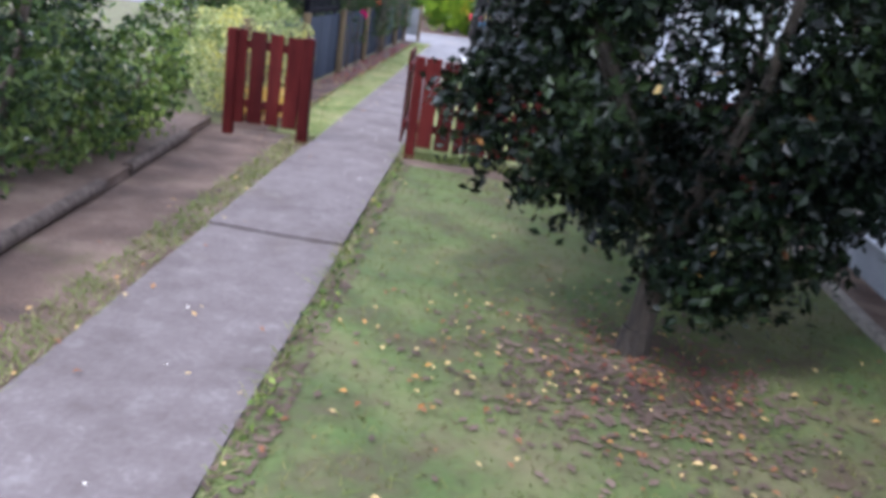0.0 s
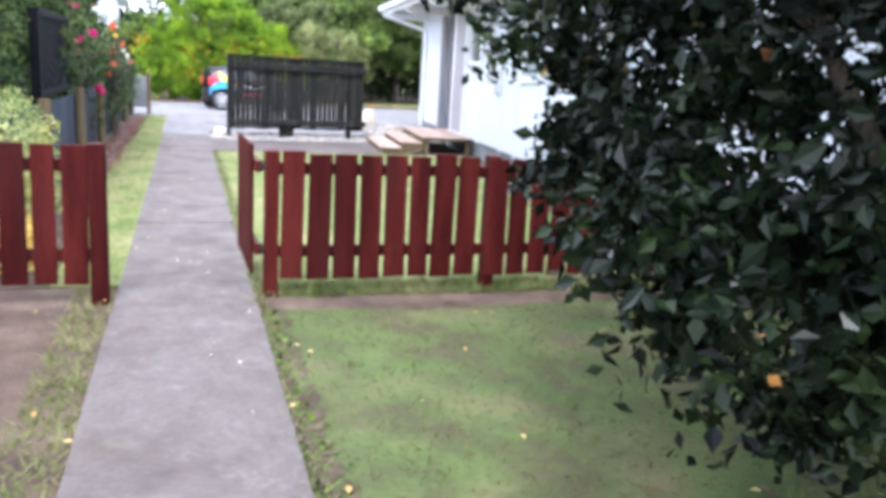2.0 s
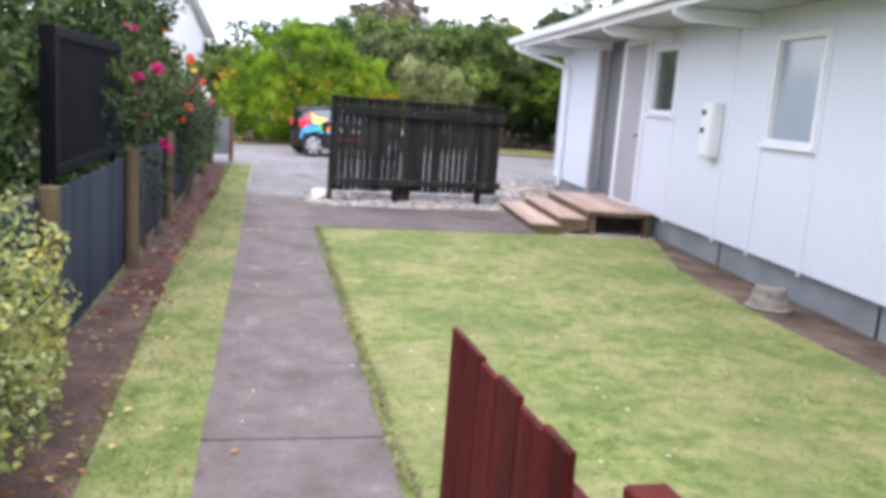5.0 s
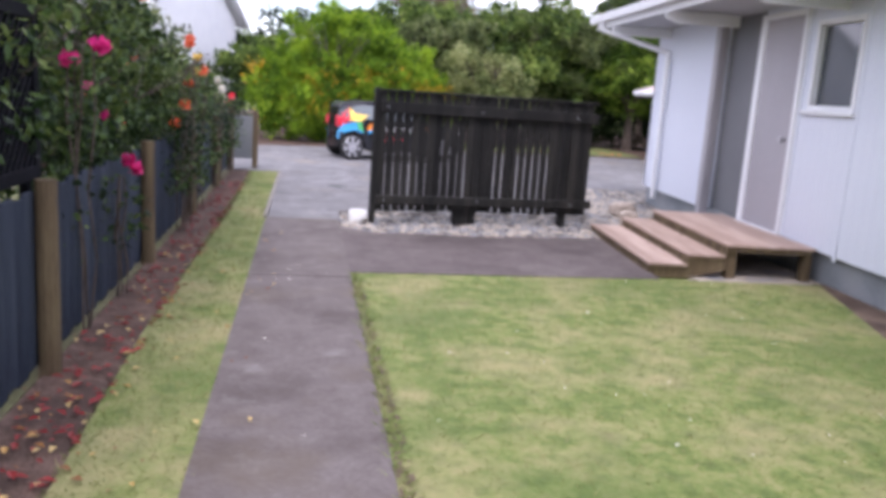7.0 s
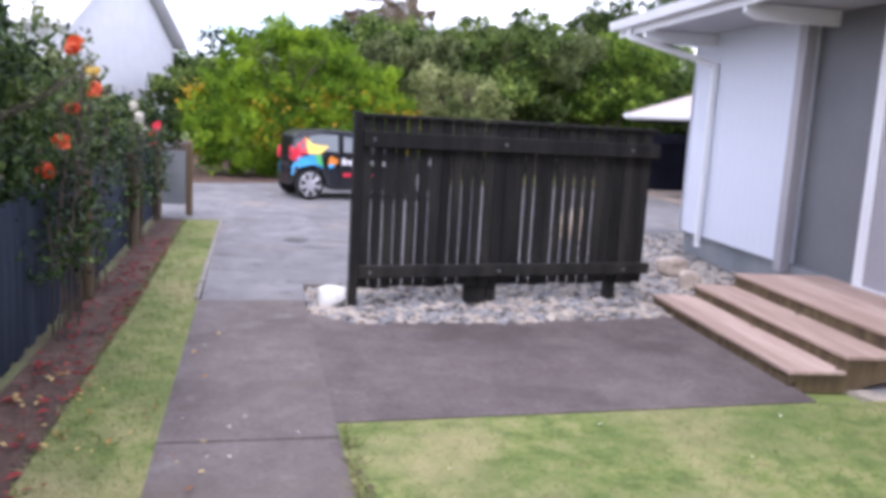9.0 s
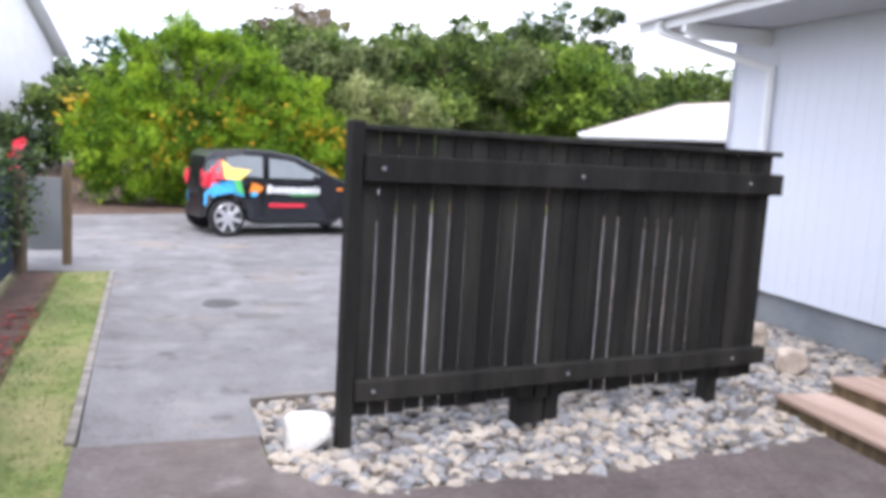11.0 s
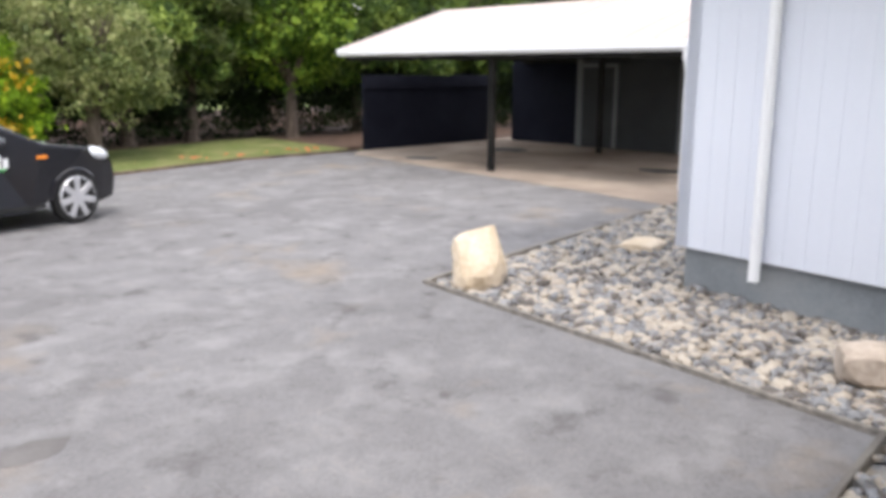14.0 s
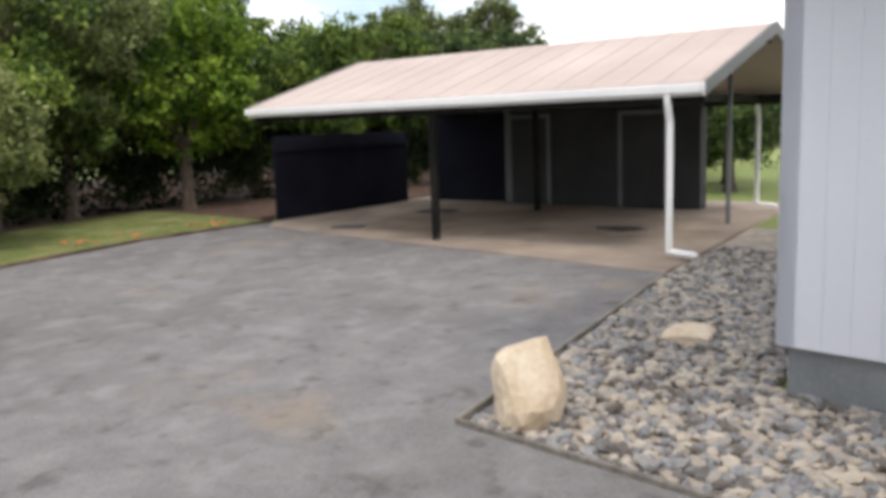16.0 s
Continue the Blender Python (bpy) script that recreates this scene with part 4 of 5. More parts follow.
        part("tail_light", b2, M_CRED, body, "red tail light")
        b2 = bmesh.new()
        bmesh.ops.create_icosphere(b2, subdivisions=2, radius=1.0, matrix=Matrix.Translation((1.55, sgn * 0.93, 1.02)) @ Matrix.Diagonal((0.06, 0.09, 0.065, 1)))
        part("mirror", b2, M_BLACKCAR, body)
        for cx in (0.0, wheelbase):
            wh = thing("wheel", pose(cx, sgn * 0.74, r), "", "")
            wh.parent = c
            b2 = bmesh.new()
            bmesh.ops.create_cone(b2, cap_ends=True, segments=32, radius1=r, radius2=r, depth=0.18, matrix=pose(0, 0, 0, 90))
            es = [e for e in b2.edges if e.calc_face_angle(0) > 1]
            bmesh.ops.bevel(b2, geom=es, offset=0.025, segments=2, affect="EDGES")
            part("tyre", b2, M_TYRE, wh)
            b2 = bmesh.new()
            bmesh.ops.create_cone(b2, cap_ends=True, segments=28, radius1=0.235, radius2=0.235, depth=0.04, matrix=pose(0, sgn * 0.075, 0, 90))
            part("rim", b2, M_TYRE, wh)
            b2 = bmesh.new()
            for i in range(7):
                box(b2, -0.034, 0.034, -0.012, 0.012, 0.03, 0.23, 0.004, pose(0, sgn * 0.1, 0, 0, i * 360 / 7, 0))
            cyl(b2, (0, sgn * 0.085, 0), (0, sgn * 0.118, 0), 0.05, seg=14)
            g = bmesh.ops.create_cone(b2, cap_ends=False, segments=28, radius1=0.24, radius2=0.215, depth=0.03, matrix=pose(0, sgn * 0.098, 0, 90))
            part("spokes", b2, M_RIM, wh, "silver alloy spokes")
    b2 = bmesh.new()
    q = [(1.28, 0.56, 1.425), (1.28, -0.56, 1.425), (1.83, -0.66, 1.14), (1.83, 0.66, 1.14)]
    v = [b2.verts.new((x + 0.012, y, z + 0.012)) for x, y, z in q]
    v2 = [b2.verts.new((x, y, z - 0.01)) for x, y, z in q]
    b2.faces.new(v), b2.faces.new(v2[::-1])
    for i in range(4):
        b2.faces.new((v[i], v[(i + 1) % 4], v2[(i + 1) % 4], v2[i]))
    bmesh.ops.recalc_face_normals(b2, faces=b2.faces)
    part("windscreen", b2, M_CARGLASS, body)
    # a low roof line and a narrow, short tail
    for ob in [body] + list(body.children):
        for v in ob.data.vertices:
            if v.co.z > 0.6:
                v.co.z = 0.6 + (v.co.z - 0.6) * 0.8
            if v.co.x < -0.3:
                v.co.x = -0.3 + (v.co.x + 0.3) * 0.25


car()


# ---- plants ----
def limb(bm, rng, p, d, r, length, depth):
    """A tapered, bending limb that splits."""
    p, d = Vector(p), Vector(d).normalized()
    n = 3
    for i in range(n):
        q = p + d * (length / n)
        cyl(bm, p, q + d * 0.01, r, r * 0.82, 8 if depth else 5)
        p, r = q, r * 0.84
        d = (d + Vector((rng.uniform(-1, 1), rng.uniform(-1, 1), rng.uniform(-0.4, 0.6))) * 0.16).normalized()
    if depth:
        for _ in range(3):
            limb(bm, rng, p, d + Vector((rng.uniform(-1, 1), rng.uniform(-1, 1), rng.uniform(-0.2, 0.8))) * 0.75, r * 0.7, length * 0.72, depth - 1)


def plant(name, base, lobes, per_area, size, leaf_mat, label, category, seed, trunk=0.0, trunk_h=0.5, aspect=0.5, extra=(), group="", limbs=True, shell=0.35, flat_leaf=0.3, clump=0.0, bark=None, reach=0.42):
    """A plant of trunk and limbs with a crown of separate leaves. Lobes are relative to the base. extra: (name, material, count, size, share of height)."""
    rng, pr = np.random.default_rng(seed), random.Random(seed)
    t = thing(name, pose(*base), label, category, group)
    if trunk:
        bm = bmesh.new()
        top = Vector((0.05, 0.05, trunk_h))
        cyl(bm, (0, 0, -0.1), top, trunk, trunk * 0.8, 12)
        cyl(bm, (0, 0, -0.1), (0, 0, 0.12), trunk * 1.5, trunk, 12)
        cx = sum(l[0] for l in lobes) / len(lobes)
        cy = sum(l[1] for l in lobes) / len(lobes)
        hh = max(l[2] + l[5] for l in lobes)
        for i in range(5 if limbs else 2):
            a = i * math.tau / 5 + pr.uniform(-0.4, 0.4)
            limb(bm, pr, top - Vector((0, 0, 0.05)), (math.cos(a) * 0.55 + cx * 0.25, math.sin(a) * 0.55 + cy * 0.25, 0.9), trunk * 0.55, (hh - trunk_h) * reach, 2)
        part("trunk", bm, bark or M_TRUNK, t)
    pts = blob_points(rng, lobes, per_area, shell, clump)
    pts = pts[pts[:, 2] > 0.02]
    v, f = leaves(rng, pts, size, flat_leaf, aspect)
    crown = raw("crown", v, f, leaf_mat, t)
    crown["kind"] = "stuff"
    for nm, mat, k, sz, lo, hi in extra:
        zmin, zmax = pts[:, 2].min(), pts[:, 2].max()
        sel = pts[(pts[:, 2] > zmin + lo * (zmax - zmin)) & (pts[:, 2] < zmin + hi * (zmax - zmin))]
        c = sel[rng.integers(0, len(sel), k)] + rng.normal(size=(k, 3)) * 0.03
        if nm == "yellow_leaf":
            heart = sel[rng.integers(0, len(sel), 26)]
            c = heart[rng.integers(0, 26, k)] + rng.normal(size=(k, 3)) * (0.24, 0.24, 0.16)
        v, f = leaves(rng, c, sz, 0.3, 0.6)
        raw(nm, v, f, mat, t)["kind"] = "stuff"
    return t


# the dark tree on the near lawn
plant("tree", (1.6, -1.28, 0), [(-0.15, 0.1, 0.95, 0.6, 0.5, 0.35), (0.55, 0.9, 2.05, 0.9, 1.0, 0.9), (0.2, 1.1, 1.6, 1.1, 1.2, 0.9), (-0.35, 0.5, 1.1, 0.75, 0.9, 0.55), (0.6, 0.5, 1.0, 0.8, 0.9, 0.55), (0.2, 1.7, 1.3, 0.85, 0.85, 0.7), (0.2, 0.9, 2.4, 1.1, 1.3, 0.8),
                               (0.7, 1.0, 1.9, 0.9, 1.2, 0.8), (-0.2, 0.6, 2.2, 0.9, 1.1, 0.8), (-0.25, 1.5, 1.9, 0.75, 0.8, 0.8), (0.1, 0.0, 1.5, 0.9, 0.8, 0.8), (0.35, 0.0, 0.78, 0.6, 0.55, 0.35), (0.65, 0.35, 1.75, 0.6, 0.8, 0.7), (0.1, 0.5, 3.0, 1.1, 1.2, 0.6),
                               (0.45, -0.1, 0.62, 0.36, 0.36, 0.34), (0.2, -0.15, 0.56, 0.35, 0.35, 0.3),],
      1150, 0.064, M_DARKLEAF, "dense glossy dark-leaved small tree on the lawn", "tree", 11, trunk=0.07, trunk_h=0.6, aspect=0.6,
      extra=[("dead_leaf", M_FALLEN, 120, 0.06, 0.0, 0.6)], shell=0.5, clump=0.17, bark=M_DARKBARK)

# hedge and shrubs beside the path
plant("hedge", (-1.95, 4.5, 0), [(0, -1.1, 0.55, 0.42, 0.5, 0.55), (0.03, -0.4, 0.6, 0.44, 0.55, 0.56), (0, 0.35, 0.58, 0.45, 0.55, 0.58), (0.02, 1.05, 0.52, 0.42, 0.5, 0.52), (0.1, 0.0, 0.3, 0.42, 1.3, 0.3)],
      1500, 0.04, M_CREAMLEAF, "cream and green variegated hedge beside the path", "hedge", 21, trunk=0.03, trunk_h=0.2, limbs=False, aspect=0.55)
plant("flower_shrub", (-1.55, 3.35, 0), [(0, 0, 0.16, 0.22, 0.32, 0.2), (0.02, 0.45, 0.14, 0.2, 0.3, 0.18)], 1500, 0.04, M_YELPETAL, "low yellow-flowered plant at the hedge foot", "shrub", 22)
for k, (x, y, h, sx, sy, mat) in enumerate(((-2.15, 1.3, 0.85, 0.5, 0.75, M_MIDLEAF), (-2.25, -0.2, 1.9, 0.55, 0.8, M_DEEPLEAF), (-2.35, -1.6, 2.4, 0.7, 0.8, M_OLIVELEAF), (-2.2, -3.0, 1.5, 0.6, 0.8, M_MIDLEAF), (-2.9, 0.9, 2.5, 0.7, 0.9, M_MIDLEAF), (-2.15, 0.5, 0.7, 0.45, 0.6, M_DEEPLEAF))):
    plant("shrub", (x, y, 0.04), [(0, 0, h * 0.55, sx, sy, h * 0.45), (0.08, 0.25, h * 0.8, sx * 0.7, sy * 0.6, h * 0.3), (0.05, -0.3, h * 0.35, sx * 0.9, sy * 0.7, h * 0.32)],
          430, 0.075, mat, "leafy green shrub in the raised bed", "shrub", 30 + k, trunk=0.05, trunk_h=h * 0.3, group="garden bed shrubs", limbs=False,
          extra=[("blossom", M_WHITEPETAL, 70, 0.035, 0.1, 0.9)] if k in (1, 3) else ())
# climbing roses behind the boundary fence
for k, (x, y, h, sy, mat, blooms) in enumerate(((-2.6, 6.6, 3.0, 1.0, M_DEEPLEAF, [("blossom", M_PINK, 16, 0.15, 0.5, 0.8)]), (-2.4, 8.9, 3.2, 1.0, M_DEEPLEAF, [("blossom", M_PINK, 26, 0.15, 0.5, 1.0)]),
                                              (-2.35, 10.4, 3.6, 1.1, M_DEEPLEAF, [("blossom", M_PINK, 12, 0.12, 0.2, 0.8), ("hip", M_ORANGE, 8, 0.1, 0.1, 0.8)]),
                                              (-2.4, 12.0, 3.6, 1.0, M_DEEPLEAF, [("blossom", M_ORANGE, 14, 0.12, 0.2, 0.6)]), (-2.5, 13.7, 2.35, 0.8, M_DEEPLEAF, [("blossom", M_ORANGE, 6, 0.12, 0.2, 0.6)]), (-2.45, 15.5, 2.2, 0.9, M_OLIVELEAF, [("blossom", M_YELPETAL, 8, 0.09, 0.4, 0.8)]), (-2.8, 4.6, 3.0, 1.1, M_MIDLEAF, []))):
    plant("climbing_rose", (x, y, 0), [(0, 0, h * 0.45, 0.55, sy, h * 0.42), (0.1, 0.2, h * 0.72, 0.5, sy * 0.8, h * 0.28), (0.05, -0.3, h * 0.6, 0.5, sy * 0.7, h * 0.3), (0.3, 0.0, h * 0.5, 0.4, sy * 0.9, h * 0.25)],
          560, 0.075, mat, "tall dark green climbing rose in bloom behind the fence", "rose bush", 50 + k, trunk=0.04, trunk_h=0.8, group="climbing roses", extra=blooms, clump=0.16, reach=0.24)
for k, (x, y, z, mat, lab) in enumerate(((-1.64, 13.4, 1.72, M_ORANGE, "orange"), (-1.6, 13.15, 1.52, M_ORANGE, "coral"), (-1.64, 14.35, 1.66, M_YELPETAL, "pale yellow"), (-1.62, 12.75, 1.22, M_ORANGE, "orange"),
                                        (-1.66, 16.4, 1.36, M_WHITEPETAL, "white"), (-1.68, 17.0, 1.3, M_WHITEPETAL, "white"), (-1.66, 18.4, 1.22, M_CRED, "red"), (-1.72, 18.85, 1.12, M_CRED, "red"),
                                        (-1.66, 9.4, 1.7, M_PINK, "deep pink"), (-1.62, 10.2, 0.85, M_PINK, "deep pink"))):
    rng = np.random.default_rng(80 + k)
    t = thing("rose", pose(x, y, 0), f"tall single {lab} rose bush leaning over the fence", "rose", "single roses")
    pr = random.Random(k)
    for _ in range(4):
        bm = bmesh.new()
        p = Vector((pr.uniform(-0.05, 0.05) - 0.02, pr.uniform(-0.1, 0.1), 0))
        for i in range(4):
            q = p + Vector((pr.uniform(-0.04, 0.05), pr.uniform(-0.08, 0.08), z / 4))
            cyl(bm, p, q, 0.008, 0.006, 5)
            p = q
        part("stem", bm, M_TRUNK, t)
    k2 = 110 if mat is M_PINK else 520
    c = np.stack([rng.normal(0, 0.12, k2) - 0.05, rng.normal(0, 0.22, k2), rng.uniform(0.4, z, k2)], 1)
    v, f = leaves(rng, c, 0.06, 0.3, 0.55)
    raw("foliage", v, f, M_DEEPLEAF, t)
    for i in range(2):
        d = rng.normal(size=(26, 3))
        d /= np.linalg.norm(d, axis=1)[:, None]
        o = np.array((rng.normal(0, 0.08), rng.normal(0, 0.16), z + rng.normal(0, 0.1)))
        v, f = leaves(rng, o + d * 0.035, 0.065, 0.0, 0.8)
        raw("bloom", v, f, mat, t)

# the big bush and the trees behind the driveway
plant("bush", (0.4, 27.2, 0), [(0.1, 0, 1.9, 1.95, 1.5, 1.6), (-1.3, -0.2, 1.2, 1.1, 1.1, 1.1), (1.4, -0.2, 1.5, 1.45, 1.3, 1.35), (-0.6, -0.6, 0.9, 1.5, 1.2, 0.95), (0.9, -0.7, 0.9, 1.6, 1.2, 0.95), (-0.1, 0, 2.6, 1.25, 1.1, 1.05), (2.3, 0.2, 0.95, 1.05, 1.1, 0.9)],
      560, 0.15, M_BUSHLEAF, "large bright green rounded bush with yellowing leaves", "bush", 61, trunk=0.12, trunk_h=0.5, aspect=0.26, extra=[("yellow_leaf", M_YELLEAF, 1800, 0.13, 0.1, 0.55)], flat_leaf=-1.0, clump=0.2)
TREES = (
    (3.4, 29.6, 3.9, 1.7, M_OLIVELEAF, "olive-green leafy tree behind the driveway", 0.12),
    (4.7, 27.9, 2.9, 1.3, M_PALELEAF, "pale cream-green shrub beside the driveway lawn", 0.1),
    (6.3, 30.6, 4.6, 2.1, M_MIDLEAF, "green spreading tree behind the driveway", 0.12),
    (7.9, 31.0, 4.4, 1.9, M_OLIVELEAF, "green spreading tree behind the driveway", 0.12),
    (10.1, 30.4, 4.5, 1.7, M_LIMELEAF, "bright green tree behind the driveway lawn", 0.13),
    (12.4, 31.0, 4.2, 1.9, M_MIDLEAF, "green tree behind the carport", 0.12),
    (14.5, 30.5, 4.4, 2.0, M_MIDLEAF, "dark green tree behind the carport", 0.12),
    (17.5, 29.0, 4.2, 2.0, M_DEEPLEAF, "dark green tree behind the carport", 0.12),
    (8.4, 34.0, 4.9, 2.2, M_DEEPLEAF, "tall dark green tree further back", 0.15),
    (3.0, 34.5, 4.7, 2.4, M_MIDLEAF, "tall green tree further back", 0.15),
    (-1.5, 35.5, 3.0, 2.0, M_MIDLEAF, "tall green tree further back", 0.15),
    (12.6, 35.5, 6.6, 2.0, M_DEEPLEAF, "tall dark green tree further back", 0.15),
    (-6.5, 29.0, 2.3, 1.8, M_DEEPLEAF, "dark green shrub along the street", 0.13),
    (-11.0, 28.0, 3.2, 2.0, M_MIDLEAF, "green shrub along the street", 0.13),
    (6.0, 46.0, 7.4, 2.2, M_BROWNLEAF, "tall bronze-brown leaved tree far behind", 0.16),
    (-3.4, 27.4, 1.7, 1.1, M_DEEPLEAF, "dark green shrub beside the big bush", 0.11),
    (24.0, 35.0, 5.9, 3.6, M_OLIVELEAF, "grey-green rounded tree far off", 0.16),
    (31.0, 37.0, 4.4, 2.4, M_OLIVELEAF, "grey-green rounded tree far off", 0.18),
    (17.6, 21.8, 2.2, 1.2, M_DEEPLEAF, "dark green hedge shrub beyond the carport", 0.1),
    (19.6, 22.6, 2.4, 1.3, M_DEEPLEAF, "dark green hedge shrub beyond the carport", 0.1),
    (22.5, 25.5, 2.6, 1.5, M_DEEPLEAF, "dark green tree beyond the carport", 0.13),
)
for k, (x, y, h, r, mat, lab, size) in enumerate(TREES):
    pr = random.Random(100 + k)
    lobes = [(0, 0, h * 0.62, r * 0.85, r * 0.8, h * 0.36)]
    for i in range(15):
        a = i * math.tau / 5 + pr.uniform(-0.5, 0.5)
        k2 = pr.uniform(0.55, 0.92)
        q = r * pr.uniform(0.26, 0.44)
        lobes.append((math.cos(a) * r * k2, math.sin(a) * r * k2 * 0.9, h * (0.38 + 0.036 * i * k2 ** 0.5 + pr.uniform(-0.06, 0.06)), q * 1.1, q * 1.1, q * 0.8))
    plant("tree" if h > 3 else "shrub", (x, y, 0), lobes, 250 if r > 1.5 else 330, size, mat, lab, "tree" if h > 3 else "shrub", 100 + k, trunk=0.1 + 0.01 * h, trunk_h=h * 0.28, aspect=0.55, group="trees behind the driveway", shell=0.45, clump=0.13 + 0.06 * r)
# understorey beneath the trees; canopy shade is put into its leaf colour
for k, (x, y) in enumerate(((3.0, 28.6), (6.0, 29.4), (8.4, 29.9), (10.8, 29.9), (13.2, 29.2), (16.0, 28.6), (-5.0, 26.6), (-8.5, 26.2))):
    plant("undergrowth", (x, y + (1.6 if x > 0 else 0.6), 0), [(0, 0, 0.75, 1.9, 0.7, 0.9), (0.8, 0.1, 1.1, 1.2, 0.6, 0.8), (-0.9, 0.2, 1.2, 1.1, 0.6, 0.8)], 190, 0.12, M_SHADELEAF, "undergrowth with canopy shade in its leaf colour", "undergrowth", 140 + k, group="undergrowth")


# row added to close bright gaps between trunks, with shade-dark leaf colour
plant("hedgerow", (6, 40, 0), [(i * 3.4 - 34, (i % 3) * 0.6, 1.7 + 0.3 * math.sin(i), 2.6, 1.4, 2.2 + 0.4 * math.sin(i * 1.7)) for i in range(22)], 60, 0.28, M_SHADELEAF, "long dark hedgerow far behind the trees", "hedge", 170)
plant("hedgerow", (26, 30, 0), [((i % 2) * 0.7, i * 3.0 - 3, 1.5, 1.4, 2.4, 1.9) for i in range(5)], 70, 0.25, M_DEEPLEAF, "long dark hedgerow far behind the trees", "hedge", 171)


# ---- neighbour's house and hills ----
def far_house():
    h = thing("neighbour_house", pose(-9.3, 33.4, 0, 0, 0, -18), "white weatherboard gabled house across the street", "house")
    bm = prism(bmesh.new(), [(-4, 0), (4, 0), (4, 7), (-4, 7)], -0.1, 3.6)
    part("wall", bm, M_TRIM, h)
    bm = bmesh.new()
    extrude_x(bm, [(-0.4, 3.5), (3.5, 6.2), (7.4, 3.5), (7.4, 3.65), (3.5, 6.4), (-0.4, 3.65)], -4.4, 4.4)
    part("roof", bm, M_TRIM, h)
    bm = bmesh.new()
    extrude_x(bm, [(0.0, 3.6), (3.5, 6.15), (7.0, 3.6)], -4.0, 4.0)
    part("gable", bm, M_TRIM, h)
    for x in (-2.4, 0.4, 2.6):
        w = part("window", boxed(x - 0.45, x + 0.45, -0.03, 0.01, 1.9, 3.0), M_GLASS, h)
        bm = bmesh.new()
        for q in ((x - 0.53, x - 0.45, 1.82, 3.08), (x + 0.45, x + 0.53, 1.82, 3.08), (x - 0.45, x + 0.45, 1.82, 1.9), (x - 0.45, x + 0.45, 3.0, 3.08)):
            box(bm, q[0], q[1], -0.05, 0.0, q[2], q[3])
        part("frame", bm, M_TRIM, w)


far_house()
bm = bmesh.new()
rr = random.Random(9)
top = [(i * 14 - 140, 8 + 5 * math.sin(i * 0.9) + rr.uniform(-1.5, 1.5)) for i in range(26)]
for (xa, za), (xb, zb) in zip(top, top[1:]):
    va = [bm.verts.new(c) for c in ((xa, 230, -2), (xb, 230, -2), (xb, 270, zb), (xa, 270, za), (xa, 320, -2), (xb, 320, -2))]
    bm.faces.new(va[:4]), bm.faces.new((va[3], va[2], va[5], va[4]))
# distance haze is mixed into the blue-grey colour of the hills
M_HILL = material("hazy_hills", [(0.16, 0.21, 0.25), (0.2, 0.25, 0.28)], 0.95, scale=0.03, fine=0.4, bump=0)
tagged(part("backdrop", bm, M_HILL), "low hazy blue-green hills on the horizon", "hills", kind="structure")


# ---- trellis on the fence ----
def trellis():
    t = thing("trellis", pose(-1.85, 6.7, 0), "black lattice trellis panel standing above the fence", "trellis")
    L, z0, z1 = 2.35, 0.96, 1.86
    for q in ((0, L, z0, z0 + 0.07), (0, L, z1 - 0.07, z1), (0, 0.08, z0 + 0.07, z1 - 0.07), (L - 0.08, L, z0 + 0.07, z1 - 0.07)):
        part("frame", boxed(-0.025, 0.025, *q, 0.004), M_BLACK, t)
    for sgn in (1, -1):
        k = -8
        while k * 0.085 < L + 1:
            a = k * 0.085
            lo, hi = max(0.06, a), min(L - 0.06, a + (z1 - z0 - 0.1))
            if hi - lo > 0.05:
                zz = (z0 + 0.05 + (lo - a), z0 + 0.05 + (hi - a))
                if sgn < 0:
                    zz = (z1 - 0.05 - (lo - a), z1 - 0.05 - (hi - a))
                d = Vector((0, hi - lo, zz[1] - zz[0]))
                mid = Vector((0.006 * sgn, (lo + hi) / 2, sum(zz) / 2))
                bm = boxed(-0.005, 0.005, -0.016, 0.016, -d.length / 2, d.length / 2)
                bmesh.ops.transform(bm, matrix=Matrix.Translation(mid) @ Matrix.Rotation(-math.atan2(d.y, d.z), 4, "X"), verts=bm.verts)
                part("lath", bm, M_BLACK, t)
            k += 1
    for y in (0.04, L - 0.04):
        part("post", boxed(-0.07, -0.027, y - 0.035, y + 0.035, -0.1, z1, 0.004), M_BLACK, t)


trellis()


# ---- small things ----
def stone_mesh(seed, squash=0.6):
    rng = random.Random(seed)
    bm = bmesh.new()
    bmesh.ops.create_icosphere(bm, subdivisions=1, radius=0.5)
    off = Vector((rng.uniform(0, 50), rng.uniform(0, 50), rng.uniform(0, 50)))
    for v in bm.verts:
        v.co *= 1 + 0.55 * noise.noise(v.co * 1.6 + off)
        v.co.z *= squash
    me = bpy.data.meshes.new("stone")
    bm.to_mesh(me)
    bm.free()
    me.materials.append(M_STONE)
    return me


def inside(x, y, poly):
    hit = False
    for (xa, ya), (xb, yb) in zip(poly, poly[1:] + poly[:1]):
        if (ya > y) != (yb > y) and x < (xb - xa) * (y - ya) / (yb - ya) + xa:
            hit = not hit
    return hit


